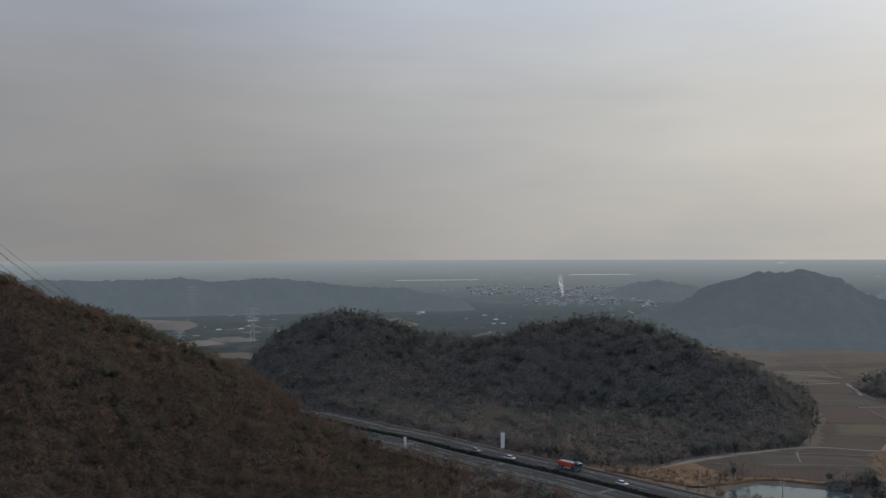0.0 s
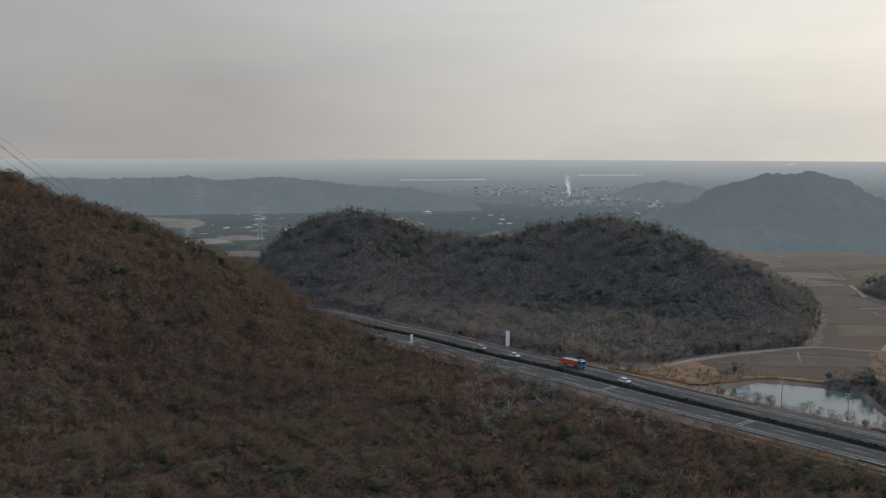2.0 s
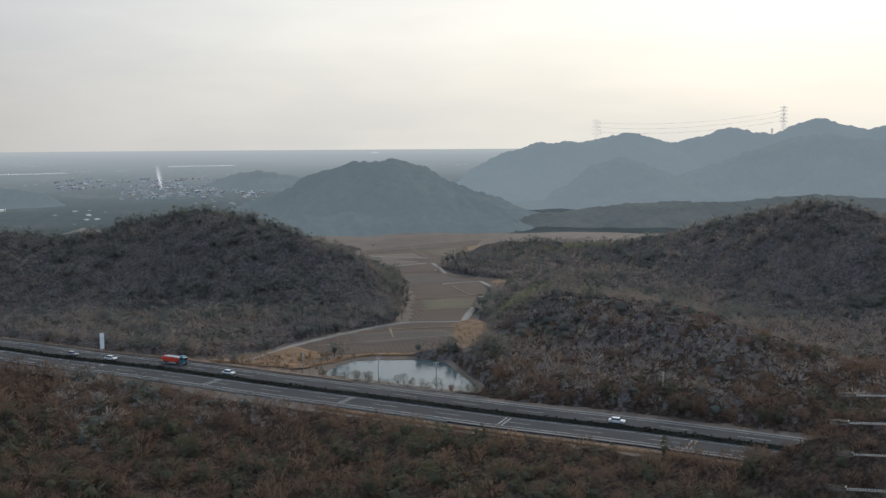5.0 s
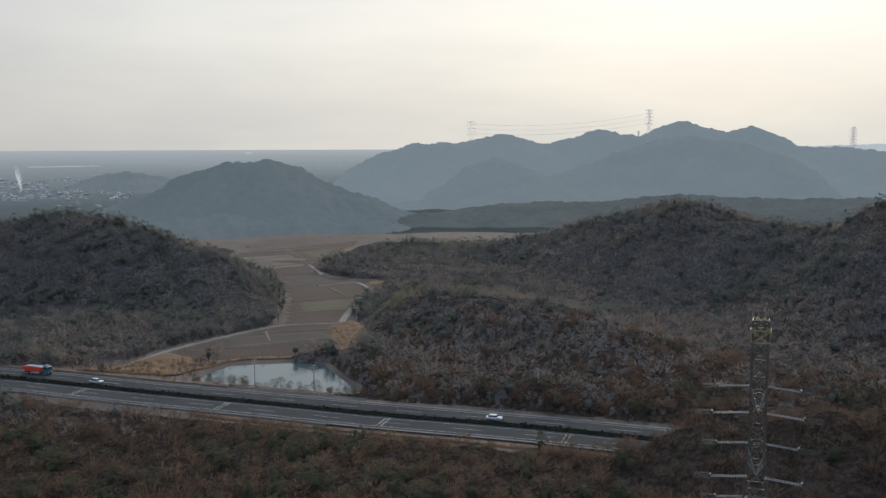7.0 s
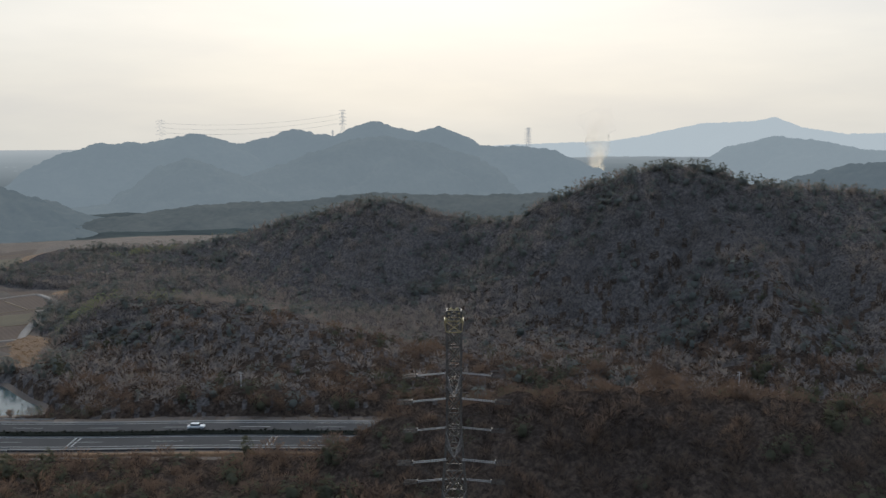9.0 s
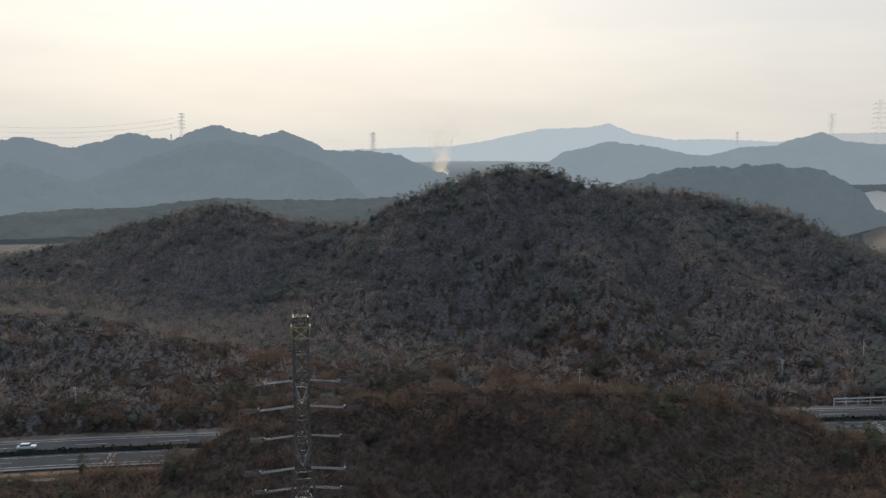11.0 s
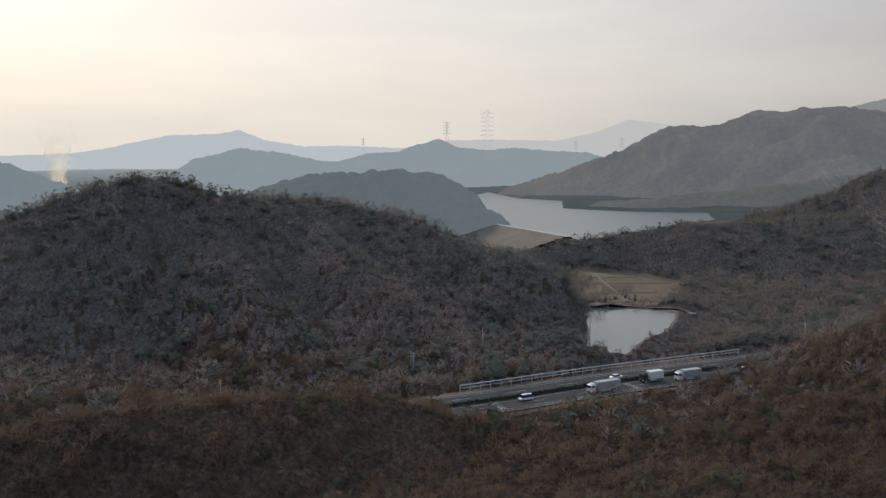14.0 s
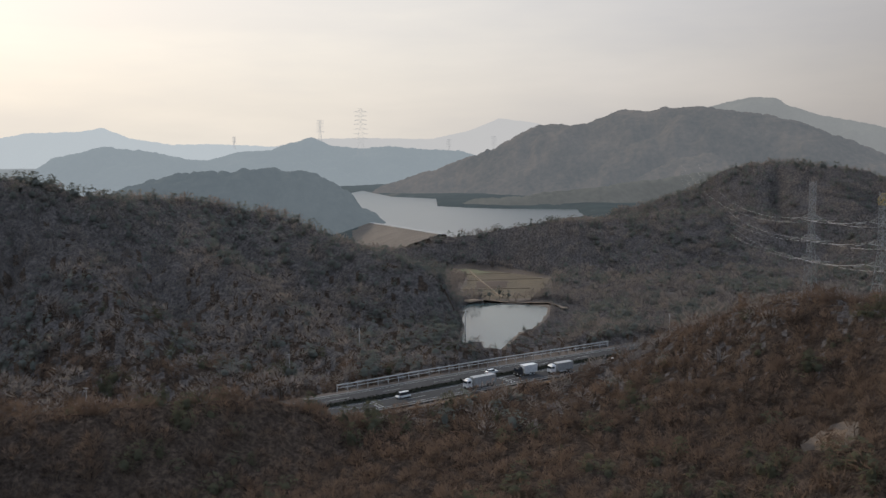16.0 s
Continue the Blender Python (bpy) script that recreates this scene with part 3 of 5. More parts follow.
def leafy_template(rng, leaves, pointed, broad=1.0):
    v, f = [], []
    for k in range(3):
        a0, a1 = k * 2.094, k * 2.094 + 2.094
        f.append((len(v), len(v) + 1, len(v) + 2))
        v += [(0.02 * math.cos(a0), 0.02 * math.sin(a0), -0.1), (0.02 * math.cos(a1), 0.02 * math.sin(a1), -0.1), (0, 0, 0.7)]
    for _ in range(leaves):
        u = rng.uniform(0, 1)
        h = 0.28 + 0.72 * u
        r = (0.30 * (1 - u) ** 0.8 + 0.03) if pointed else 0.33 * math.sqrt(max(0.02, 1 - ((h - 0.62) / 0.40) ** 2))
        a = rng.uniform(0, 6.283)
        r *= rng.uniform(0.55, 1.1)
        c = np.array([r * math.cos(a), r * math.sin(a), h])
        s = rng.uniform(0.026, 0.048) * broad
        p = rng.normal(size=(3, 3)) * s
        p[:, 2] *= 0.6
        f.append((len(v), len(v) + 1, len(v) + 2))
        v += [tuple(c + q) for q in p]
    return np.array(v), np.array(f)


def planted(name, spots, sizes, templates, rng, mat):
    """Many trees joined into one mesh."""
    pick = rng.integers(0, len(templates), len(spots))
    V, Fc, N, at = [], [], [], 0
    for k, (tv, tf) in enumerate(templates):
        who = np.nonzero(pick == k)[0]
        if not len(who):
            continue
        a = rng.uniform(0, 6.283, len(who))
        s = sizes[who]
        w = s * rng.uniform(0.85, 1.25, len(who))
        x = (tv[None, :, 0] * np.cos(a)[:, None] - tv[None, :, 1] * np.sin(a)[:, None]) * w[:, None] + spots[who, 0][:, None]
        y = (tv[None, :, 0] * np.sin(a)[:, None] + tv[None, :, 1] * np.cos(a)[:, None]) * w[:, None] + spots[who, 1][:, None]
        z = tv[None, :, 2] * s[:, None] + spots[who, 2][:, None]
        V.append(np.stack([x, y, z], -1).reshape(-1, 3))
        tn = facing(tv, 0.5, rng)
        N.append(np.stack([tn[None, :, 0] * np.cos(a)[:, None] - tn[None, :, 1] * np.sin(a)[:, None], tn[None, :, 0] * np.sin(a)[:, None] + tn[None, :, 1] * np.cos(a)[:, None],
                           np.repeat(tn[None, :, 2], len(who), 0)], -1).reshape(-1, 3))
        Fc.append((tf[None] + (np.arange(len(who)) * len(tv))[:, None, None] + at).reshape(-1, 3))
        at += len(who) * len(tv)
    return new(name, sprayed(mesh_of(name, np.vstack(V), np.vstack(Fc), [mat], flat=True), np.vstack(N)))


rng = np.random.default_rng(7)
g = np.arange(-420, 880, 4.6)
gx, gy = np.meshgrid(g, np.arange(-420, 720, 4.6), indexing="ij")
gx, gy = gx + rng.uniform(-2.0, 2.0, gx.shape), gy + rng.uniform(-2.0, 2.0, gx.shape)
gx, gy = gx.ravel(), gy.ravel()
gd, ga = np.hypot(gx, gy), np.degrees(np.arctan2(gx, gy))
ok = (gd > 105) & (gd < 830 + 40 * (ga > 94) - 70 * (ga > 50) * (ga < 94)) & (ga > -30) & (ga < 119)
gx, gy, gd = gx[ok], gy[ok], gd[ok]
gz = ground_height(gx, gy)
from_road = to_line(gx, gy, ROAD)[0]
far_side = gd > np.array([np.hypot(*LINE[np.argmin(np.hypot(LINE[:, 0] - x, LINE[:, 1] - y))]) for x, y in zip(gx, gy)])
knoll = to_line(gx, gy, RIDGE_KNOLL)[0] < 24
DAM_FRONT = [(690, 40), (722, 8), (860, 95), (840, 160), (690, 120)]
wood = ((from_road > 20) | (far_side & (from_road > 16.5)) | ((from_road > 14) & (gx < -32) & (gy < 425))) & (inside(gx, gy, DAM_FRONT) < 0) & ((from_road > 25) | far_side | (gd > 300) | knoll) & ((inside(gx, gy, POND_A) < -24) | (from_road > 44) | (gx > 131))
for poly, gap in ((FIELDS_A, 2), (FIELDS_B, 2), (POND_A, 6), (POND_B, 2), (LAKE, 3), (SLOPE_GRASS, 0), (ROUGH_GRASS, 0)):
    wood &= inside(gx, gy, poly) < -gap
SCARS = ([(197, -75.5), (199, -72.5), (203.5, -73), (204.5, -77), (201, -78.5)], [(290, -138), (292, -116), (312, -112), (320, -130), (306, -142)])
for poly in SCARS:
    wood &= inside(gx, gy, poly) < -1
thin = ((gd > 540) & (rng.uniform(0, 1, len(gx)) < 0.2)) 
wood &= ~thin
wood &= ~((gd > 640) & (gx < 0.5 * gy)) & ~((gd + rng.uniform(-25, 25, len(gd)) > 690) & (gx < 0.95 * gy) & (to_line(gx, gy, RIDGE_RIGHT)[0] > 55))   # the valley opens onto the plain there
gx, gy, gz, gd = gx[wood], gy[wood], gz[wood], gd[wood]
greener = 0.38 * smooth(60, 20, to_line(gx, gy, RIDGE_MIDDLE)[0] * 0.5) + 0.26 * smooth(70, 15, to_line(gx, gy, RIDGE_RIGHT)[0]) + 0.15 * smooth(480, 560, gd) - 0.06 * smooth(320, 220, gd)
ever = 0.6 * value_noise(gx / 30, gy / 30, 21) + 0.6 * value_noise(gx / 11, gy / 11, 22) + rng.uniform(-0.5, 0.5, len(gx)) + greener > 0.30
tall = (4.8 + 3.0 * rng.uniform(0, 1, len(gx)) ** 1.5) * (1 + 0.25 * value_noise(gx / 25, gy / 25, 30)) 
tall = np.where((gd > 630) & (gx < 0.95 * gy) & (to_line(gx, gy, RIDGE_RIGHT)[0] > 60), 0.45 * tall, tall)
tall = np.where((inside(gx, gy, POND_B) > -20) & (gy < -2), 0.42 * tall, tall)   # only scrub on the bank between the small pond and the road
spots = np.stack([gx, gy, gz - 0.2], 1)
# the 280 nearest trees in view are built singly further down
order = np.argsort(gd + 1e6 * ((np.degrees(np.arctan2(gx, gy)) < -24) | (np.degrees(np.arctan2(gx, gy)) > 112) | (gd < 150)))[:280]
single = np.zeros(len(gx), bool)
single[order] = True
single_spots, single_tall, single_ever = spots[single], tall[single], ever[single]
on_left = (gx < 0.08 * gy - 20) & (gy < 366 - 1.15 * gx)
gs = gd + rng.uniform(-45, 45, len(gd)) + 70 * value_noise(gx / 60, gy / 60, 33)
for tag, sel, twigs, leaves, broad in (("near", gs < 290, 200, 150, 1.0), ("left", (gs >= 290) & on_left, 84, 60, 1.4), ("middle", (gs >= 290) & (gs < 535) & ~on_left, 72, 54, 1.45), ("far", (gs >= 535) & ~on_left, 40, 28, 2.0)):
    r2 = np.random.default_rng(11)
    fine = tag == "near"
    bare = [bare_template(r2, twigs, broad) for _ in range(7)]
    leafy = [with_core(leafy_template(r2, leaves, i % 3 == 0, broad), crown_core(r2, 0.10 if i % 3 == 0 else 0.14, 0.20, 0.52, fine)) for i in range(7)]
    wide = 1.12 if fine else 1.25
    bare, leafy = [(v * (wide, wide, 1), f) for v, f in bare], [(v * (wide, wide, 1), f) for v, f in leafy]
    b, e = sel & ~ever & ~single, sel & ever & ~single
    # beyond the near and left stands, colours are paled in imitation of haze
    tagged(planted("bare_woodland", spots[b], tall[b] * 1.05, bare, rng, M_BARE if tag in ("near", "left") else M_HAZED_TWIGS), "leafless brown broadleaf woodland covering the slopes", "woodland", kind="stuff")
    tagged(planted("evergreen_woodland", spots[e], tall[e] * 1.08, leafy, rng, M_PINE if tag in ("near", "left") else M_HAZED_PINE), "dark green pines and evergreens among the bare trees", "woodland", kind="stuff")

# bamboo groves: lighter, yellow-green, among the bare woods
br = np.random.default_rng(19)
grove = np.concatenate([np.stack([cx + br.normal(size=k) * sx, cy + br.normal(size=k) * sy], 1) for cx, cy, sx, sy, k in ((190, 338, 8, 5, 46), (350, 556, 16, 3, 40), (204, 318, 5, 6, 12))])
tagged(planted("bamboo_grove", np.column_stack([grove, ground_height(grove[:, 0], grove[:, 1]) - 0.2]), br.uniform(5.0, 7.5, len(grove)), [leafy_template(br, 90, False, 1.1) for _ in range(4)], br, M_BAMBOO), "yellow-green bamboo groves among the bare woods", "bamboo", kind="stuff")

# the understorey: a closed thicket of saplings and brush that fills the gaps between the taller trees
ta, tr_ = np.meshgrid(radians(1) * np.arange(-30, 119, 0.27), np.geomspace(104, 870, 250), indexing="ij")
tx, ty = tr_ * np.sin(ta), tr_ * np.cos(ta)
tx, ty = tx + 0.8 * value_noise(tx / 3, ty / 3, 81), ty + 0.8 * value_noise(tx / 3, ty / 3, 82)
mid_road = LINE[np.argmin((tx.reshape(-1, 1) - LINE[:, 0]) ** 2 + (ty.reshape(-1, 1) - LINE[:, 1]) ** 2, 1)].reshape(*tx.shape, 2)
beyond = np.hypot(tx, ty) > np.hypot(mid_road[..., 0], mid_road[..., 1])
cover = np.where(beyond, smooth(13.0, 24.0, to_line(tx, ty, ROAD)[0]), smooth(15.0, 27.0, to_line(tx, ty, ROAD)[0]))
for poly, gap in [(FIELDS_A, 3), (FIELDS_B, 3), (LAKE, 4), (DAM_FRONT, 2), (ROUGH_GRASS, 1)] + [(p, 1) for p in SCARS]:
    cover = cover * smooth(gap, gap + 7.0, -inside(tx, ty, poly))
cover = cover * smooth(0.5, 4.0, -inside(tx, ty, POND_B)) * np.where(tx > 127, smooth(1.0, 6.0, -inside(tx, ty, POND_A)), smooth(7.0, 14.0, -inside(tx, ty, POND_A))) * smooth(-1.0, 4.0, -inside(tx, ty, SLOPE_GRASS))
mouth = smooth(0, 60, 0.95 * ty - tx)
cover = cover * (1 - mouth * (1 - np.maximum(smooth(85, 40, to_line(tx, ty, RIDGE_RIGHT)[0]), smooth(735, 670, tr_ + 30 * rolling(tx, ty, 40.0, 87)))))
cover = cover * smooth(870, 800, tr_) * np.where((tr_ > 700) & (tx < 0.95 * ty), 0.45, 1.0)
cover = cover * (1 - 0.6 * ((inside(tx, ty, POND_B) > -24) & (ty < -2)))
tz = ground_height(tx, ty) - 0.8 + cover * (2.3 + 2.3 * crowns(tx, ty, 4.8, 83) + 1.2 * rolling(tx, ty, 14.0, 84) + 0.6 * rolling(tx, ty, 3.0, 85))
tn = np.cross(np.stack(np.gradient(np.stack([tx, ty, tz], -1), axis=0)), np.stack(np.gradient(np.stack([tx, ty, tz], -1), axis=1)))
tn = tn * np.sign(tn[..., 2:]) / (np.linalg.norm(tn, axis=-1, keepdims=True) + 1e-9) + (0, 0, 0.6)
tf = sheet(*tx.shape)
tf = tf[(cover.ravel()[tf] > 0.01).any(1)]
# faces farther off take the brushwood colour that is paled for haze
thicket = new("undergrowth", sprayed(mesh_of("undergrowth", np.stack([tx, ty, tz], -1).reshape(-1, 3), tf[:, ::-1], [M_BRUSH, M_HAZED_BRUSH], (tr_.ravel()[tf[:, 0]] > 240 + 160 * hash2(tf[:, 0], tf[:, 2], 86)) & ~((tx < 0.08 * ty - 20) & (ty < 366 - 1.15 * tx)).ravel()[tf[:, 0]]), tn.reshape(-1, 3)))
tagged(thicket, "brown undergrowth filling the gaps between the trees", "undergrowth", kind="stuff")

# ---- building blocks ----
def part(name, bm, mat, parent=None, label=""):
    """Links a bmesh as one mesh object, under a thing or a part."""
    bmesh.ops.recalc_face_normals(bm, faces=bm.faces[:])
    me = bpy.data.meshes.new(name)
    bm.to_mesh(me)
    bm.free()
    me.materials.append(mat)
    ob = new(name, me)
    ob.parent = parent
    return tagged(ob, label) if label else ob


def thing(name, x, y, z, turn=0.0, label="", category="", group=""):
    ob = new(name)
    ob.empty_display_size = 0.5
    ob.matrix_basis = pose(x, y, z, 0, 0, turn)
    return tagged(ob, label, category, group)


def block(bm, c, size, taper=1.0, bevel=0.0, turn=0.0):
    """A box about c; taper shrinks its top; bevel rounds its edges."""
    made = bmesh.ops.create_cube(bm, size=1.0)["verts"]
    for v in made:
        k = taper if v.co.z > 0 else 1.0
        v.co = Vector((v.co.x * size[0] * k, v.co.y * size[1] * k, v.co.z * size[2]))
    if turn:
        bmesh.ops.rotate(bm, verts=made, matrix=Matrix.Rotation(turn, 3, "Z"))
    bmesh.ops.translate(bm, verts=made, vec=c)
    if bevel:
        bmesh.ops.bevel(bm, geom=list({e for v in made for e in v.link_edges}), offset=bevel, segments=1, affect="EDGES")
    return bm


def beam(bm, p, q, w):
    """A bar of square section from p to q."""
    p, q = Vector(p), Vector(q)
    d = (q - p).normalized()
    a = d.cross(Vector((0, 0, 1)) if abs(d.z) < 0.95 else Vector((1, 0, 0))).normalized() * w / 2
    b = d.cross(a).normalized() * w / 2
    v = [bm.verts.new(e + s) for e in (p, q) for s in (a + b, a - b, -a - b, -a + b)]
    for i in range(4):
        j = (i + 1) % 4
        bm.faces.new((v[i], v[j], v[4 + j], v[4 + i]))
    bm.faces.new(v[:4][::-1])
    bm.faces.new(v[4:])
    return bm


def rod(bm, p, q, r0, r1=None, n=8):
    r1 = r0 if r1 is None else r1
    p, q = Vector(p), Vector(q)
    d = (q - p).normalized()
    a = d.cross(Vector((0, 0, 1)) if abs(d.z) < 0.95 else Vector((1, 0, 0))).normalized()
    b = d.cross(a).normalized()
    rings = [[bm.verts.new(e + (a * math.cos(k * 2 * math.pi / n) + b * math.sin(k * 2 * math.pi / n)) * r) for k in range(n)] for e, r in ((p, r0), (q, r1))]
    for k in range(n):
        bm.faces.new((rings[0][k], rings[0][(k + 1) % n], rings[1][(k + 1) % n], rings[1][k]))
    bm.faces.new(rings[0][::-1])
    bm.faces.new(rings[1])
    return bm


def plain(name, color, rough=0.5, metal=0.0, spec=0.5, grime=0.25):
    m, nn = material(name)
    p = nn("ShaderNodeNewGeometry").outputs["Position"]
    dirt = nn.ramp(nn.noise(p, 1.7, 4.0), [(0.35, (1, 1, 1)), (0.75, (1 - grime, 1 - grime, 1 - grime * 1.1))])
    finish(nn, nn.mix(1.0, color, dirt, "MULTIPLY"), rough, None, metal=metal, spec=spec)
    return m


M_STEEL = plain("galvanised steel", (0.36, 0.36, 0.35), 0.7, 0.1)
M_LATTICE = plain("weathered pylon steel", (0.075, 0.062, 0.05), 0.7, 0.0, grime=0.6)
M_LATTICE_FAR = plain("pale pylon steel", (0.20, 0.20, 0.198), 0.7, 0.0)
# far pylons: mostly emission in a haze colour, so that they look faint
M_HAZED_SKYLINE = hazed_material("hazed skyline pylon steel", (0.20, 0.20, 0.20), (0.30, 0.30, 0.30), (0.40, 0.41, 0.42), 0.75)
M_HAZED_PLAIN_PYLON = hazed_material("hazed pylon steel on the plain", (0.20, 0.20, 0.20), (0.30, 0.30, 0.30), (0.24, 0.265, 0.285), 0.7)
M_RAIL = plain("weathered rail steel", (0.17, 0.165, 0.155), 0.75, 0.0)
M_RUST = plain("yellowed paint", (0.30, 0.23, 0.10), 0.6, 0.0, grime=0.5)
M_PORCELAIN = plain("white porcelain", (0.27, 0.25, 0.22), 0.6)
M_WIRE = plain("aluminium wire", (0.32, 0.31, 0.30), 0.6, 0.2)
M_WHITE = plain("white vehicle paint", (0.46, 0.46, 0.45), 0.35)
M_GREY = plain("grey lorry body", (0.22, 0.22, 0.215), 0.5)
M_RED = plain("red tipper paint", (0.60, 0.065, 0.03), 0.35)
M_TEAL = plain("teal cab paint", (0.04, 0.12, 0.15), 0.3)
M_DARK = plain("black rubber", (0.02, 0.02, 0.02), 0.8)
M_GLASS = plain("dark window glass", (0.02, 0.025, 0.03), 0.08, 0.0, 0.5, 0.0)
M_LAMP = plain("headlamp glass", (0.7, 0.7, 0.66), 0.1)
M_TAIL = plain("red tail lamp", (0.45, 0.02, 0.02), 0.2)
M_BOARD = plain("white sign board", (0.72, 0.73, 0.72), 0.5)
M_ROOF = [plain("roof tiles " + s, c, 0.6) for s, c in (("grey", (0.25, 0.25, 0.25)), ("brown", (0.24, 0.21, 0.19)), ("blue", (0.27, 0.28, 0.29)))]
M_WALL = [plain("house wall " + s, c, 0.8) for s, c in (("white", (0.50, 0.49, 0.47)), ("cream", (0.42, 0.39, 0.34)), ("grey", (0.34, 0.34, 0.335)))]

M_GUTTER = spotted("weathered gutter", [(0.3, (0.09, 0.088, 0.085)), (0.7, (0.15, 0.145, 0.135))], 0.15, 2.0, 0.95, 0.2, 0.02, 0.0, 0.1)

# ---- expressway ----
road = tagged(band("road", -12.0, 12.0, 0.15, M_ASPHALT, thick=0.8), "grey asphalt expressway of two carriageways", "road", kind="structure")
M_HEDGE = foliage("clipped hedge", [(0.1, (0.012, 0.013, 0.010)), (0.6, (0.024, 0.025, 0.019)), (0.9, (0.040, 0.038, 0.027))], glow=0.1)


def strip(name, lo, hi, z, mat, label, thick=0.02, start=0, end=None):
    ob = band(name, lo, hi, z, mat, LINE[start:end], SIDE[start:end], thick)
    ob.parent = road
    return tagged(ob, label)


for name, a in (("edge_line", 9.6), ("edge_line", -9.6), ("edge_line", 2.3), ("edge_line", -2.3)):
    strip(name, a - 0.11, a + 0.11, 0.156, M_PAINT, "worn white edge line", 0.004)
strip("shoulder", 10.9, 11.9, 0.158, M_GUTTER, "pale concrete gutter along the carriageway", 0.006)
strip("shoulder", -11.9, -11.0, 0.158, M_GUTTER, "pale concrete gutter along the carriageway", 0.006)
strip("kerb", 1.55, 1.75, 0.32, M_GUTTER, "concrete kerb of the median", 0.3)
strip("kerb", -1.75, -1.55, 0.32, M_GUTTER, "concrete kerb of the median", 0.3)

# dashed lane lines: 8 m of paint, 12 m of gap
FINE = spline(ROAD, 1.0)
FT = np.gradient(FINE, axis=0)
FT /= np.hypot(*FT.T)[:, None]
FS = np.stack([-FT[:, 1], FT[:, 0]], 1)
dash_v, dash_f = [], []
for off in (5.95, -5.95):
    for i in range(0, len(FINE) - 9, 20):
        for k in range(0, 8, 4):
            a, b = FINE[i + k], FINE[i + k + 4]
            sa, sb = FS[i + k], FS[i + k + 4]
            at = len(dash_v)
            dash_v += [(*(a + sa * (off - 0.09)), 0.157), (*(b + sb * (off - 0.09)), 0.157), (*(b + sb * (off + 0.09)), 0.157), (*(a + sa * (off + 0.09)), 0.157)]
            dash_f.append((at, at + 1, at + 2, at + 3))
lane = new("lane_line", mesh_of("lane_line", dash_v, dash_f, [M_PAINT], flat=True))
lane.parent = road
tagged(lane, "dashed white lane line")
# pairs of bars painted across the near carriageway to show the distance between vehicles
for i in range(30, len(FINE) - 10, 50):
    bm = bmesh.new()
    for w in (0.0, 1.2):
        for lo in (-9.2, -8.0, -6.8, -5.2, -4.0, -2.9):
            p, t, s = FINE[i], FT[i], FS[i]
            q = [p + t * (w + e) + s * (lo + f) for e, f in ((0, 0), (0.45, 0), (0.45, 0.8), (0, 0.8))]
            bm.faces.new([bm.verts.new((*c, 0.158)) for c in q])
    part("distance_mark", bm, M_PAINT, road)

# the median's hedge: a dark strip of clipped bushes
hr = np.random.default_rng(3)
hedge_v, hedge_f = [], []
for p, t, s in zip(FINE[40::1], FT[40::1], FS[40::1]):
    for _ in range(14):
        c = np.array([*(p + t * hr.uniform(0, 1) + s * hr.uniform(-1.35, 1.35)), hr.uniform(0.3, 0.95)])
        at = len(hedge_v)
        hedge_v += [tuple(c + q * (1, 1, 0.8)) for q in hr.normal(size=(3, 3)) * 0.28]
        hedge_f.append((at, at + 1, at + 2))
hedge = new("hedge", sprayed(mesh_of("hedge", hedge_v, hedge_f, [M_HEDGE], flat=True), np.repeat(hr.normal(size=(len(hedge_f), 3)) * 0.5 + (0, 0, 0.8), 3, 0)))
tagged(hedge, "dark clipped hedge on the median of the expressway", "hedge", kind="stuff")
core = band("median", -1.45, 1.45, 0.6, M_HEDGE, thick=0.6)
sprayed(core.data, np.tile((0.0, 0.0, 1.0), (len(core.data.vertices), 1)))
tagged(core, "dark planted median between the carriageways", "median", kind="structure")


def guard_rail(off, first, last, label):
    rail = thing("guard_rail", *LINE[first], 0.15, 0, label, "guard rail", "guard rails")
    base = Vector((*LINE[first], 0.15))
    k = band("beam", off - 0.04, off + 0.04, 0.85, M_RAIL, LINE[first:last], SIDE[first:last], 0.33)
    k.parent, k.matrix_parent_inverse = rail, Matrix.Translation(-base)
    bm = bmesh.new()
    rod(bm, (0, 0, -0.15), (0, 0, 0.72), 0.07, n=6)
    post = None
    for p, s in zip(LINE[first:last], SIDE[first:last]):
        c = Vector((*(p + s * (off + 0.12 * (1 if off > 0 else -1))), 0.15)) - base
        if post is None:
            post = part("post", bm, M_RAIL, rail)
            post.location = c
        else:
            o = post.copy()
            scene.collection.objects.link(o)
            o.location = c


guard_rail(-12.4, 8, 118, "grey steel guard rail along the near carriageway")
guard_rail(-14.2, 8, 118, "second grey steel rail below the near verge")
guard_rail(12.4, 8, 118, "grey steel guard rail along the far carriageway")

# a raised barrier along the far side where the road nears the second pond
first = int(np.argmin(np.hypot(LINE[:, 0] - 283, LINE[:, 1] - 40)))
last = int(np.argmin(np.hypot(LINE[:, 0] - 352, LINE[:, 1] + 60)))
barrier = thing("road_barrier", *LINE[first], 0.15, 0, "pale steel barrier on posts beside the far carriageway", "barrier")
base = Vector((*LINE[first], 0.15))
for lo, z, h in ((14.0, 2.4, 0.28), (13.9, 1.4, 0.12)):
    k = band("rail", lo, lo + 0.25, z, M_STEEL, LINE[first:last], SIDE[first:last], h)
    k.parent, k.matrix_parent_inverse = barrier, Matrix.Translation(-base)
for p, s in zip(LINE[first:last], SIDE[first:last]):
    part("post", block(bmesh.new(), Vector((*(p + s * 14.3), 1.2)) - base, (0.3, 0.3, 2.6), 1.0, 0.03), M_CONCRETE, barrier)
verge_rng = np.random.default_rng(5)


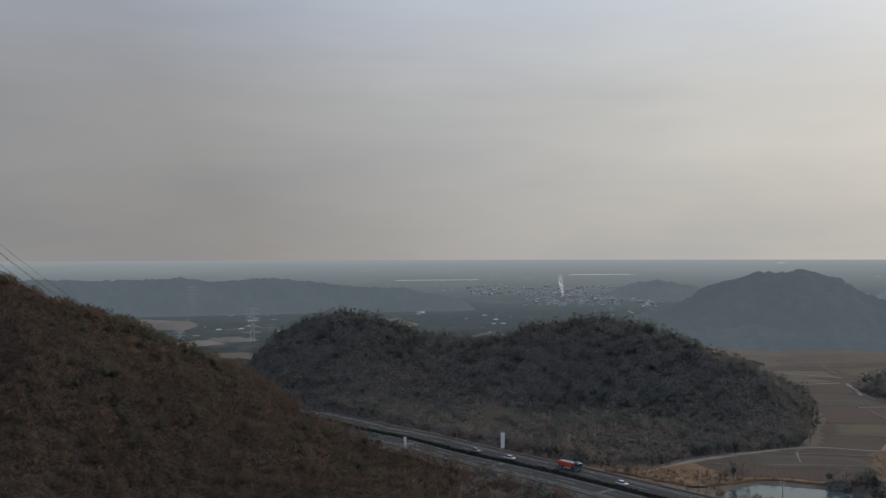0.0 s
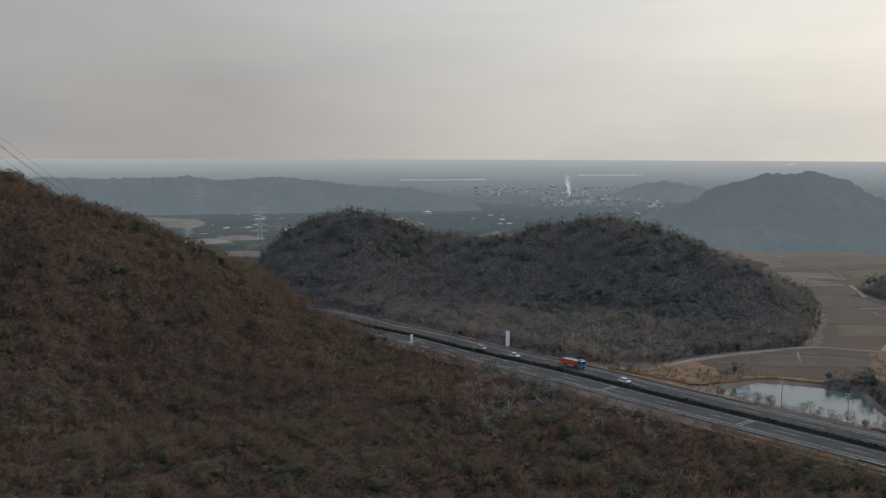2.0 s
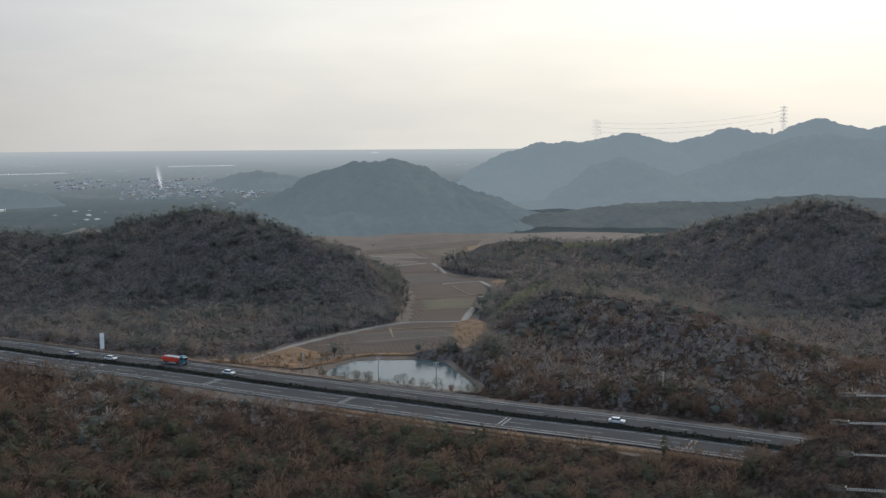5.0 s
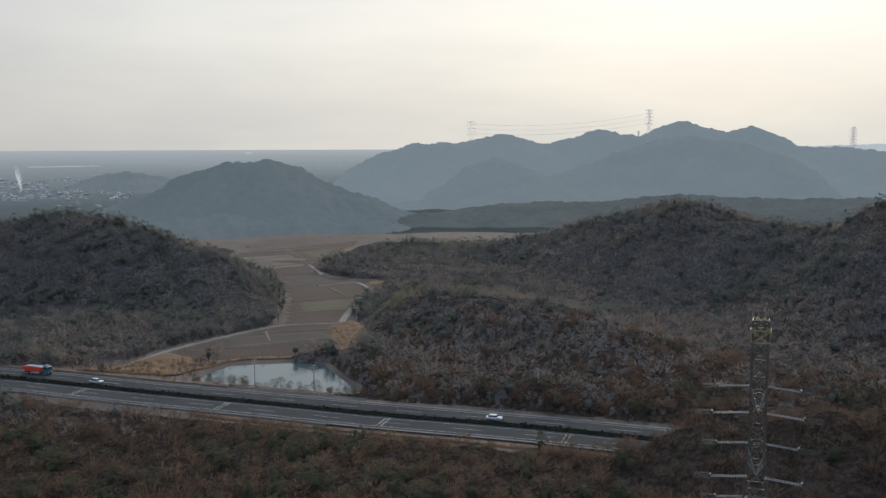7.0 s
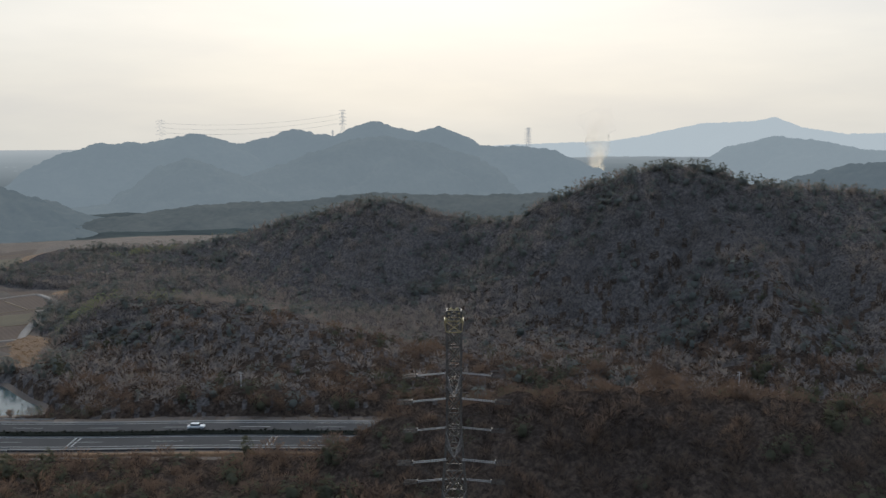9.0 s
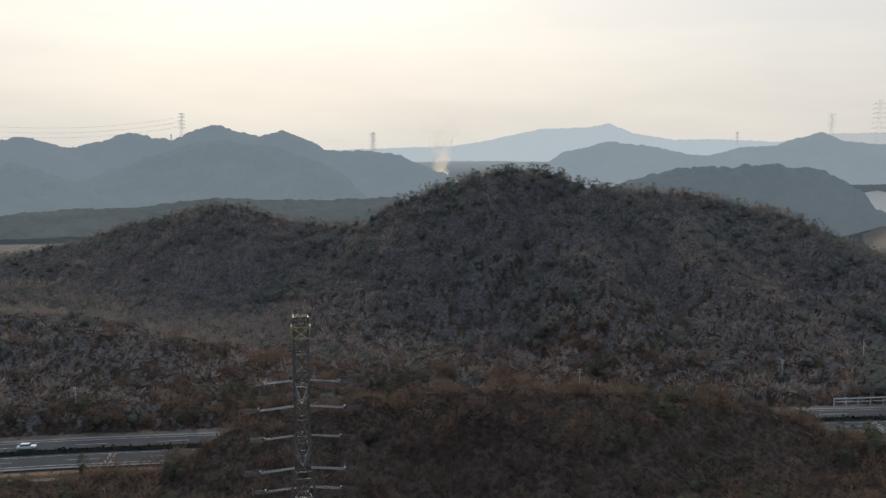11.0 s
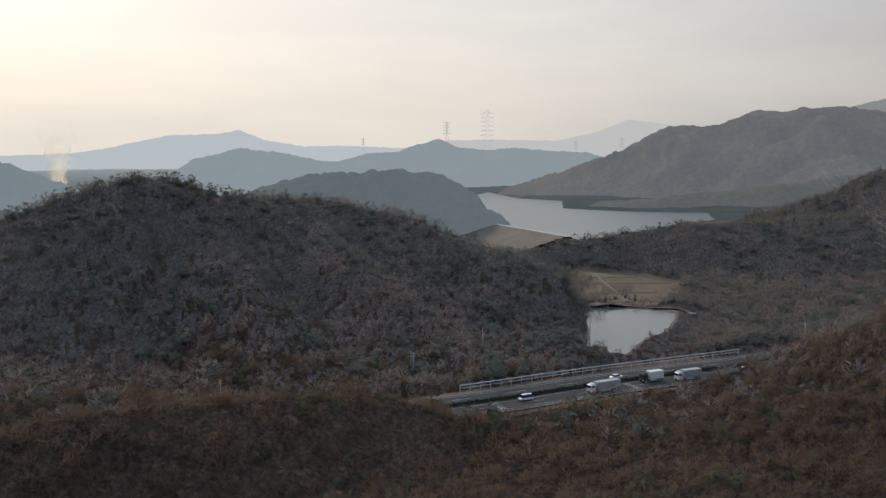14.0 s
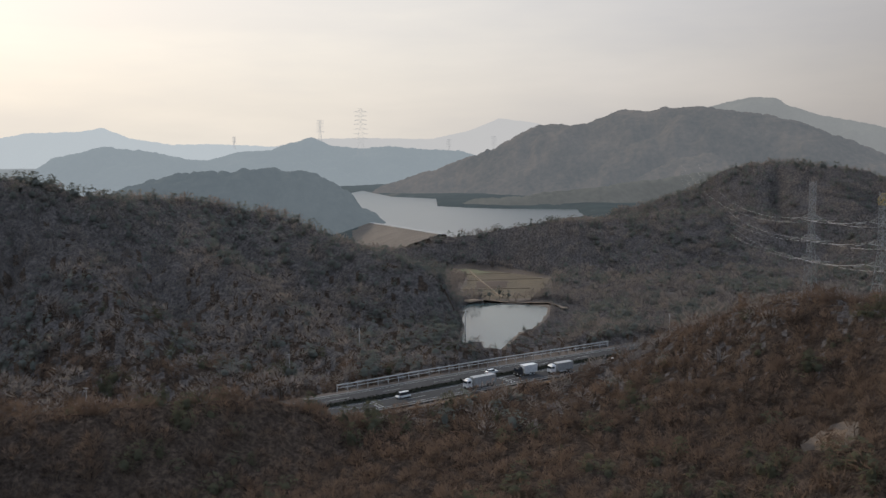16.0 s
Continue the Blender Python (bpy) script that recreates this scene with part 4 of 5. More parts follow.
# tall white board and a grey cabinet beside the road
def board(x, y, h, w, label):
    b = thing("roadside_board", x, y, -0.2, math.degrees(math.atan2(-x, y)), label, "sign board")
    part("panel", block(bmesh.new(), (0, 0, h / 2 + 0.6), (w, 0.35, h - 0.6), 1.0, 0.05), M_BOARD, b)
    for sx in (-w * 0.32, w * 0.32):
        part("post", rod(bmesh.new(), (sx, 0.25, 0), (sx, 0.25, h), 0.07), M_STEEL, b)


board(22.6, 363.7, 6.4, 1.5, "tall narrow white board standing on the far verge")
board(-14.7, 363.3, 5.0, 1.0, "weathered pale board on the near side of the expressway")


# ---- vehicles ----
def wheels(parent, xs, half, r):
    for x in xs:
        for y in (-half, half):
            w = part("wheel", rod(bmesh.new(), (x, y - 0.13, r), (x, y + 0.13, r), r, n=14), M_DARK, parent)
            part("rim", rod(bmesh.new(), (x, y - 0.14, r), (x, y + 0.14, r), r * 0.55, n=10), M_STEEL, w)


def car(label, paint=None, van=False):
    c = thing("van" if van else "car", 0, 0, 0, 0, label, "van" if van else "car", "traffic on the expressway")
    paint = paint or M_WHITE
    ln, h = (4.7, 1.9) if van else (4.5, 1.48)
    body = part("body", block(bmesh.new(), (0, 0, 0.62), (ln, 1.72, 0.68), 0.97, 0.12), paint, c)
    cab = block(bmesh.new(), (-0.25 if not van else -0.35, 0, 0.96 + (h - 0.96) / 2), (2.6 if not van else 3.7, 1.56, h - 0.96), 0.80 if not van else 0.9, 0.06)
    cabin = part("cabin", cab, M_GLASS, c, "dark glazed cabin")
    part("roof", block(bmesh.new(), (-0.25 if not van else -0.35, 0, h + 0.01), (2.05 if not van else 3.3, 1.28, 0.07), 0.95, 0.02), paint, c)
    for x, m, nme in ((ln / 2 - 0.05, M_LAMP, "headlight"), (-ln / 2 + 0.05, M_TAIL, "tail_light")):
        for y in (-0.62, 0.62):
            part(nme, block(bmesh.new(), (x, y, 0.74), (0.14, 0.34, 0.17), 1.0, 0.02), m, body)
    part("bumper", block(bmesh.new(), (ln / 2 - 0.03, 0, 0.42), (0.16, 1.6, 0.22), 1.0, 0.04), M_DARK, c)
    wheels(c, (-1.35, 1.4), 0.78, 0.33)
    return c


def lorry(label, body_mat, cab_mat, ln=10.5, tipper=False):
    t = thing("lorry", 0, 0, 0, 0, label, "lorry", "traffic on the expressway")
    part("chassis", block(bmesh.new(), (0, 0, 0.75), (ln, 0.95, 0.3)), M_DARK, t)
    cx = ln / 2 - 1.1
    cab = part("cab", block(bmesh.new(), (cx, 0, 1.75), (2.1, 2.4, 2.3), 0.94, 0.14), cab_mat, t)
    part("windscreen", block(bmesh.new(), (cx + 1.0, 0, 2.3), (0.14, 2.05, 0.8), 1.0, 0.03), M_GLASS, cab)
    for y in (-1.17, 1.17):
        part("side_window", block(bmesh.new(), (cx + 0.2, y, 2.3), (1.0, 0.1, 0.65), 1.0, 0.02), M_GLASS, cab)
        part("headlight", block(bmesh.new(), (cx + 1.04, y * 0.78, 1.0), (0.12, 0.4, 0.22), 1.0, 0.02), M_LAMP, cab)
    part("deflector", block(bmesh.new(), (cx - 0.2, 0, 3.05), (1.4, 2.1, 0.5), 0.7, 0.08), cab_mat, cab)
    bl = ln - 2.7
    bx = -ln / 2 + bl / 2
    if tipper:
        bm = block(bmesh.new(), (bx, 0, 1.85), (bl, 2.4, 1.5), 1.02, 0.05)
        tub = part("tipper_body", bm, body_mat, t)
        for k in range(7):
            for y in (-1.25, 1.25):
                part("rib", block(bmesh.new(), (bx - bl / 2 + 0.4 + k * (bl - 0.8) / 6, y, 1.85), (0.12, 0.1, 1.45)), body_mat, tub)
        for y in (-1.15, 1.15):
            part("top_rail", block(bmesh.new(), (bx, y, 2.68), (bl, 0.16, 0.16), 1.0, 0.02), M_GREY, tub)
        part("load", block(bmesh.new(), (bx, 0, 2.62), (bl - 0.4, 2.0, 0.25), 0.8), M_GREY, tub)
    else:
        box = part("cargo_box", block(bmesh.new(), (bx, 0, 2.2), (bl, 2.46, 2.5), 1.0, 0.05), body_mat, t)
        part("roof_panel", block(bmesh.new(), (bx, 0, 3.47), (bl - 0.1, 2.4, 0.06), 1.0, 0.02), body_mat, box)
        for k in range(int(bl / 1.2)):
            for y in (-1.24, 1.24):
                part("panel_seam", block(bmesh.new(), (bx - bl / 2 + 0.6 + k * 1.2, y, 2.2), (0.05, 0.03, 2.35)), M_STEEL, box)
        part("rear_door", block(bmesh.new(), (bx - bl / 2 - 0.02, 0, 2.2), (0.06, 2.3, 2.3), 1.0, 0.01), M_GREY, box)
    for y in (-1.15, 1.15):
        part("side_guard", block(bmesh.new(), (-0.3, y, 0.75), (ln * 0.32, 0.06, 0.5), 1.0, 0.01), M_STEEL, t)
    wheels(t, (cx + 0.1, -ln / 2 + 1.5, -ln / 2 + 2.8), 1.08, 0.5)
    return t


def on_road(x, y, off, flip=False):
    """The pose on the road beside (x, y), off metres to the far side of its middle."""
    i = int(np.argmin(np.hypot(FINE[:, 0] - x, FINE[:, 1] - y)))
    p = FINE[i] + FS[i] * off
    return pose(p[0], p[1], 0.16, 0, 0, math.degrees(math.atan2(FT[i, 1], FT[i, 0])) + (180 if flip else 0))


truck = lorry("red open tipper lorry with a teal cab on the expressway", M_RED, M_TEAL, 9.6, tipper=True)
truck.matrix_basis = on_road(45, 331, 7.8)
first_car = car("white saloon car driving along the expressway")
first_car.matrix_basis = on_road(60, 309, 4.2)
for x, y, off, flip in ((28, 349, 4.2, False), (143, 209, 4.2, False), (311, -6, 4.0, False)):
    copy_thing(first_car, on_road(x, y, off, flip))
grey_car = car("dark grey small car driving along the expressway", M_GREY)
grey_car.matrix_basis = on_road(18, 364, 4.2)
box_lorry = lorry("long grey box lorry driving along the expressway", M_GREY, M_WHITE, 11.5)
box_lorry.matrix_basis = on_road(297, 1, -7.8, True)
white_lorry = lorry("white box lorry with a white cab on the expressway", M_WHITE, M_DARK, 8.2)
white_lorry.matrix_basis = on_road(313, -15, -4.2, True)
lorry("grey box lorry following another on the expressway", M_GREY, M_WHITE, 9.5).matrix_basis = on_road(318, -26, -7.8, True)
van = car("white van driving along the expressway", M_WHITE, van=True)
van.matrix_basis = on_road(281, 23, -4.2, True)
copy_thing(van, on_road(334, -44, -7.8, True))

# ---- pylons and power lines ----
def pylon(label, x, y, z, turn, height, base_w, top_w, levels, arm, mat, detail=True, bar=0.12, ins=0.0):
    """A lattice pylon: arms reach along its own x, the line runs along its own y. levels: heights of the arms."""
    t = thing("pylon", x, y, z, turn, label, "pylon", "power line pylons")

    def half(h):
        u = h / height
        return 0.5 * (base_w + (top_w - base_w) * (u / 0.62 if u < 0.62 else 1.0) ** 0.85)

    steps, h = [0.0], 0.0
    while h < height - 0.5:
        h = min(height, h + max(2.0 * half(h) * (1.15 if detail else 1.25), height * 0.035))
        steps.append(h)
    corner = ((-1, -1), (1, -1), (1, 1), (-1, 1))
    for cx, cy in corner:
        bm = bmesh.new()
        rings = [[bm.verts.new((cx * half(a) + sx * bar * 0.75, cy * half(a) + sy * bar * 0.75, a)) for sx, sy in corner] for a in steps]
        for p, q in zip(rings, rings[1:]):
            for i in range(4):
                bm.faces.new((p[i], p[(i + 1) % 4], q[(i + 1) % 4], q[i]))
        bm.faces.new(rings[-1])
        part("leg", bm, mat, t)
    for k in range(4):
        (ax, ay), (bx, by) = corner[k], corner[(k + 1) % 4]
        bars = []
        for a, b in zip(steps, steps[1:]):
            bars += [((ax * half(a), ay * half(a), a), (bx * half(b), by * half(b), b)), ((bx * half(a), by * half(a), a), (ax * half(b), ay * half(b), b)),
                     ((ax * half(b), ay * half(b), b), (bx * half(b), by * half(b), b))]
        if ins:   # near enough to tell its bars apart
            for p, q in bars:
                part("brace", beam(bmesh.new(), p, q, bar * 0.8), mat, t)
        else:
            bm = bmesh.new()
            for p, q in bars:
                beam(bm, p, q, bar * 0.8)
            tagged(part("bracing", bm, mat, t), kind="stuff")
    girder = bar * (2.2 if not (ins or detail) else 0.5 if ins > 5 else 1.0)
    for h in levels:
        w = half(h)
        for s in (-1, 1):
            bm = bmesh.new()
            tip = (s * (arm + w), 0, h + 0.2)
            for sy in (-1, 1):
                beam(bm, (s * w, sy * w, h), tip, girder)
                beam(bm, (s * w, sy * w, h + 2.2), tip, girder)
                for u in (0.3, 0.55, 0.78):
                    p = Vector((s * w, sy * w, h)).lerp(Vector(tip), u)
                    q = Vector((s * w, sy * w, h + 2.2)).lerp(Vector(tip), u - 0.15)
                    beam(bm, p, q, bar * 0.7)
            for u in (0.3, 0.6):
                beam(bm, Vector((s * w, -w, h)).lerp(Vector(tip), u), Vector((s * w, w, h)).lerp(Vector(tip), u), bar * 0.7)
            a = part("cross_arm", bm, mat, t)
            if ins:
                for sy in (-1, 1):
                    bm = bmesh.new()
                    for off in (-0.32, 0.32):
                        p, q = Vector((tip[0] + off, sy * 1.2, h)), Vector((tip[0] + off, sy * (1.2 + ins), h - 0.5))
                        rod(bm, p, q, 0.05, n=5)
                        for k in range(13):
                            c = p.lerp(q, (k + 0.5) / 13)
                            rod(bm, c - Vector((0, 0.09, 0)), c + Vector((0, 0.09, 0)), 0.11, 0.08, n=7)
                    part("insulator", bm, M_PORCELAIN, a, "white porcelain insulator string")
                    bm = bmesh.new()
                    e = Vector((tip[0], sy * (1.2 + ins), h - 0.5))
                    for off in (-0.35, 0.35):
                        for up_ in (-0.25, 0.25):
                            rod(bm, e + Vector((off, 0, up_)), e + Vector((off, sy * 2.4, up_ - 0.1)), 0.06, n=5)
                    block(bm, e, (0.9, 0.18, 0.7))
                    part("clamp", bm, M_LATTICE, a)
                bm = bmesh.new()   # the slack loop under the arm
                pts = [Vector((tip[0], v * (1.2 + ins), h - 0.5 - 2.6 * (1 - v * v))) for v in np.linspace(-1, 1, 9)]
                for p, q in zip(pts, pts[1:]):
                    rod(bm, p, q, 0.016, n=5)
                part("jumper", bm, M_LATTICE, a)
    for s in (-1, 1) if ins < 5 else ():
        bm = bmesh.new()
        beam(bm, (s * half(height), 0, height), (s * (half(height) + 1.6), 0, height + 0.6), bar)
        beam(bm, (s * half(height), 0, height - 1.5), (s * (half(height) + 1.6), 0, height + 0.6), bar)
        part("earth_wire_arm", bm, mat, t)
    if detail:
        bm = bmesh.new()
        w = half(height)
        for k in range(4):
            (ax, ay), (bx, by) = corner[k], corner[(k + 1) % 4]
            for a, b, u, v in ((height - 3.4, height - 1.5, w + 0.1, w + 0.35), (height - 1.5, height + 0.3, w + 0.35, 0.45 * w)):
                beam(bm, (ax * u, ay * u, a), (bx * v, by * v, b), 0.13)
                beam(bm, (bx * u, by * u, a), (ax * v, ay * v, b), 0.13)
                beam(bm, (ax * u, ay * u, a), (bx * u, by * u, a), 0.13)
                beam(bm, (ax * u, ay * u, a), (ax * v, ay * v, b), 0.13)
        part("head_frame", bm, M_RUST, t, "yellowed head frame")
    return t


def wire(p, q, sag, r, label="sagging grey power line cable", mat=None):
    """A hanging cable between two points."""
    p, q = Vector(p), Vector(q)
    bm = bmesh.new()
    side = (q - p).cross(Vector((0, 0, 1))).normalized() * r
    rings = []
    for u in np.linspace(0, 1, 41):
        c = p.lerp(q, u) - Vector((0, 0, 4 * sag * u * (1 - u)))
        rings.append([bm.verts.new(c + side * a + Vector((0, 0, r * b))) for a, b in ((1, 0), (0, 1), (-1, 0), (0, -1))])
    for a, b in zip(rings, rings[1:]):
        for k in range(4):
            bm.faces.new((a[k], a[(k + 1) % 4], b[(k + 1) % 4], b[k]))
    ob = part("power_cable", bm, mat or M_WIRE)
    return tagged(ob, label, "power cable", "power cables")


def floor_at(x, y):
    return float(ground_height(np.array([float(x)]), np.array([float(y)]))[0])


# the near pylon, seen along its arms; its strings pull to both sides
NEAR_PYLON = (115.0, 97.0)
nz = floor_at(*NEAR_PYLON)
near_turn = 40.0
pylon("rusty grey lattice pylon with white insulator strings", *NEAR_PYLON, nz - 0.3, near_turn, 48.5 - nz, 7.5, 2.3,
      [36.2 - nz, 26.6 - nz, 17.2 - nz], 7.0, M_LATTICE, True, 0.23, 5.2)

# two pylons on the wooded shoulder
PY_1, PY_2 = (397.0, -138.0), (304.0, -128.0)
z1, z2 = floor_at(*PY_1), floor_at(*PY_2)
pylon("pale steel lattice pylon rising behind the wooded shoulder", *PY_1, z1 - 0.3, 15.0, 61 - z1, 6.5, 1.9, [46 - z1, 37.5 - z1, 29 - z1], 6.0, M_LATTICE_FAR, False, 0.075, 4.5)
pylon("pale steel lattice pylon on a bare earth mound", *PY_2, z2 - 0.3, 15.0, 60.5 - z2, 7.5, 2.0, [51 - z2, 44 - z2, 37 - z2], 6.0, M_LATTICE_FAR, True, 0.075, 4.0)

# far pylons on the ridges and the plain
FAR_PYLONS = [  # x, y, foot, top, turn
    (813, 1262, 66, 109, 20), (1063, 1130, 80, 127, 60), (1051, 1141, 80, 93, 60), (1625, 1166, 55, 104, 70), (1875, 310, 88, 134, 10), (1600, 196, 66, 144, 20),
    (2030, 1459, 40, 111, 30), (3196, 820, 80, 122, 40), (3000, -51, 60, 116, 15), (-197, 981, -32, 20, 10), (-420, 1590, -30, 22, 20), (-545, 1340, -32, 8, 10), (-258, 930, -32, 0, 10), (3010, 90, 60, 108, 15),
]
for x, y, foot, top, turn in FAR_PYLONS:
    k = math.hypot(x, y) / 1500
    pylon("tall pale transmission pylon far off on the skyline" if foot > 0 else "tall pale transmission pylon standing on the wooded plain", x, y, foot, math.degrees(math.atan2(-x, y)) + turn - 20, top - foot, (top - foot) * 0.17, (top - foot) * 0.05,
          [(top - foot) * u for u in ((0.36, 0.46, 0.56, 0.66, 0.75, 0.84, 0.93) if top - foot > 60 else (0.50, 0.62, 0.74, 0.86, 0.96))], (top - foot) * (0.12 if top - foot > 60 else 0.14), M_HAZED_SKYLINE if foot > 0 else M_HAZED_PLAIN_PYLON, False, 0.05 + 0.06 * k)

# cables: from the shoulder's pylons up the far hillside, from hill to hill, and over the left-hand slope
for s in (-1, 1):
    for h1, h2, far in ((46, 51, 60), (37.5, 44, 53), (29, 37, 46)):
        a = math.radians(15.0)
        p = (PY_1[0] + s * 9 * math.cos(a), PY_1[1] + s * 9 * math.sin(a), h1 - 0.5)
        wire(p, (880 + s * 2, -194 - s * 8, far), 13 if s > 0 else 16, 0.045)
        wire(p, (PY_2[0] + s * 8 * math.cos(a), PY_2[1] + s * 8 * math.sin(a), h2), 1.5, 0.05)
for i, (dx, z0, z1) in enumerate(((-6, 92, -2), (0, 86, -8), (6, 83, -14), (9, 78, -16))):
    wire((-138 + dx * 0.6, 268, z0), (-258 + dx, 930, z1), 15, 0.06, "thin dark power cable above the wooded slope", M_LATTICE)
for dz in (0, 9, 18):
    wire((813, 1262, 105 - dz * 0.8), (1063, 1130, 121 - dz * 0.8), 9, 0.11)

# ---- farmland, banks, dam ----
def ribbon(name, points, width, lift, mat, label, category="", closed=False, kind="structure", step=4.0):
    """A strip draped over the ground along a line, with thickness."""
    line = spline(points, step)
    t = np.gradient(line, axis=0)
    t /= np.hypot(*t.T)[:, None]
    s = np.stack([-t[:, 1], t[:, 0]], 1)
    ragged = (1 + 1.1 * rolling(line[:, 0], line[:, 1], 7.0, 51))[:, None] if "bank" in name else 1.0
    rows = [line + s * o * ragged for o in (-width / 2 - 0.3, -width / 2, 0 * width, width / 2, width / 2 + 0.3)]
    v = []
    for r, dz in zip(rows, (-0.4, 0.0, 0.04, 0.0, -0.4)):
        z = ground_height(r[:, 0], r[:, 1])
        v.append(np.column_stack([r, z + lift + dz]))
    k = len(line)
    f = np.vstack([np.stack([a, a + 1, a + k + 1, a + k], 1) for a in (j * k + np.arange(k - 1) for j in range(4))])
    return tagged(new(name, mesh_of(name, np.vstack(v), f, [mat])), label, category, kind=kind)


def patch(name, poly, lift, mat, label, category, step=3.0, edge=1.5):
    """A piece of ground cover inside a polygon, draped over the ground and sinking at its rim."""
    p = np.array(poly, float)
    lo, hi = p.min(0) - step, p.max(0) + step
    gx_, gy_ = np.meshgrid(np.arange(lo[0], hi[0] + step, step), np.arange(lo[1], hi[1] + step, step), indexing="ij")
    s = inside(gx_, gy_, poly) + 2.0 * rolling(gx_, gy_, 9.0, 17)
    z = ground_height(gx_, gy_) + lift * smooth(-edge, edge, s) - 0.5 * smooth(0.0, -edge, s)
    f = sheet(*gx_.shape)[:, ::-1]
    keep = (s.ravel()[f] > -edge * 1.6).any(1)
    return tagged(new(name, mesh_of(name, np.stack([gx_, gy_, z], -1).reshape(-1, 3), f[keep], [mat])), label, category, kind="structure")


patch("field", FIELDS_A, 0.25, M_STUBBLE, "brown stubble rice fields in the valley bottom", "field", 4.0)
M_PLOTS = [spotted("ploughed plot", [(0.3, (0.026, 0.020, 0.016)), (0.7, (0.046, 0.036, 0.028))], 0.1, 1.1, 1.0), spotted("grassy plot", [(0.3, (0.036, 0.030, 0.017)), (0.7, (0.066, 0.053, 0.029))], 0.1, 1.1, 1.0),
           spotted("straw plot", [(0.3, (0.050, 0.038, 0.027)), (0.7, (0.082, 0.064, 0.046))], 0.1, 1.1, 1.0)]
for k, poly in ((0, [(112, 343), (118, 368), (158, 360), (158, 343)]), (1, [(168, 404), (176, 432), (206, 428), (190, 402)]), (0, [(188, 480), (198, 520), (224, 516), (224, 482)]), (2, [(210, 596), (214, 630), (250, 626), (246, 592)]),
                (1, [(256, 600), (262, 640), (312, 640), (292, 592)]), (2, [(206, 566), (206, 600), (222, 600), (236, 572)]), (0, [(222, 640), (255, 670), (300, 668), (280, 645)])):
    patch("field_plot", poly, 0.42, M_PLOTS[k], ("dark ploughed plot in the valley", "dull green fallow plot in the valley", "pale straw plot in the valley")[k], "field")
# plots: low bunds between the fields
for a, b in (((99, 350), (160, 345)), ((118, 372), (172, 360)), ((166, 406), (190, 400)), ((176, 436), (212, 434)), ((192, 500), (226, 498)), ((200, 530), (228, 528)), ((208, 590), (290, 580)), ((215, 632), (310, 622)), ((250, 600), (262, 660)), ((132, 352), (138, 372)), ((226, 650), (318, 660)), ((206, 436), (210, 470))):
    ribbon("field_bund", [a, ((a[0] + b[0]) / 2, (a[1] + b[1]) / 2 + 0.8), b], 0.9, 0.5, M_BUND, "low brown earth bund between two fields", "bund")
ribbon("farm_track", [(64, 331), (78, 343), (94, 356), (112, 366), (134, 376), (148, 380), (164, 374), (172, 371)], 2.0, 0.5, M_TRACK, "pale concrete farm track curving past the field", "track")
ribbon("farm_track", [(172, 371), (180, 384), (186, 393), (194, 404)], 3.0, 0.7, M_TRACK, "pale gravel farm track beside the slope", "track")
ribbon("farm_track", [(206, 427), (214, 428), (222, 436), (228, 458), (231, 477)], 2.4, 0.7, M_TRACK, "pale concrete farm track beside the slope", "track")
ribbon("farm_track", [(231, 477), (218, 478), (204, 476)], 1.4, 0.6, M_TRACK, "pale farm track crossing the fields", "track")
ribbon("farm_track", [(201, 559), (221, 563), (240, 567)], 2.4, 0.6, M_TRACK, "pale farm track crossing the far fields", "track")
ribbon("farm_track", [(226, 514), (231, 530), (235, 547), (240, 567)], 2.2, 0.6, M_TRACK, "pale farm track beside the far wood", "track")
ribbon("farm_track", [(200, 632), (213, 619), (226, 607), (249, 589)], 2.6, 0.6, M_TRACK, "pale farm track crossing the far fields", "track")
# orange dry grass round the pond and along the slope
ribbon("grass_bank", [(72, 322), (82, 314), (91, 318), (103, 325), (114, 326), (128, 319), (140, 312)], 4.0, 0.45, M_STRAW, "orange dry grass bank round the pond", "grass bank")
ribbon("grass_bank", [(58, 336), (68, 330), (77, 321), (84, 309)], 10.0, 0.5, M_STRAW, "orange dry grass beside the expressway", "grass bank")
k0, k1 = (int(np.argmin(np.hypot(LINE[:, 0] - x, LINE[:, 1] - y))) for x, y in ((-38, 421), (84, 268)))
k2, k3 = (int(np.argmin(np.hypot(LINE[:, 0] - x, LINE[:, 1] - y))) for x, y in ((285, 34), (372, -90)))
for lo, hi, off, wide in ((k0, k1, 15.6, 3.0), (k2, k3, -15.4, 2.2), (k1, k2, -15.2, 1.6)):
    ribbon("grass_bank", [tuple(q) for q in (LINE[lo:hi] + SIDE[lo:hi] * off)[::6]], wide, 0.35, M_STRAW, "dry orange grass along the edge of the expressway", "grass bank")
patch("grass_bank", [(60, 331), (70, 343), (92, 354), (100, 338), (88, 322), (76, 318)], 0.5, M_STRAW, "rough orange-brown grass between the pond and the road", "grass bank")
patch("grass_bank", SLOPE_GRASS, 1.0, M_STRAW, "orange dry grass bank below the wooded slope", "grass bank")
patch("grass_bank", [(224, 440), (232, 452), (238, 476), (256, 480), (256, 460), (240, 440)], 0.9, M_STRAW, "orange cut bank beside the farm track", "grass bank")
patch("grass_bank", [(262, 590), (284, 618), (306, 646), (322, 650), (306, 616), (280, 588)], 0.6, M_STRAW, "orange dry grass beyond the far fields", "grass bank")
M_GOLD = spotted("golden stubble", [(0.3, (0.042, 0.032, 0.018)), (0.7, (0.085, 0.062, 0.036))], 0.09, 1.0, 1.0, 0.5, 0.3)
patch("field", FIELDS_B, 0.3, M_GOLD, "straw-coloured terraced fields below the dam", "field")
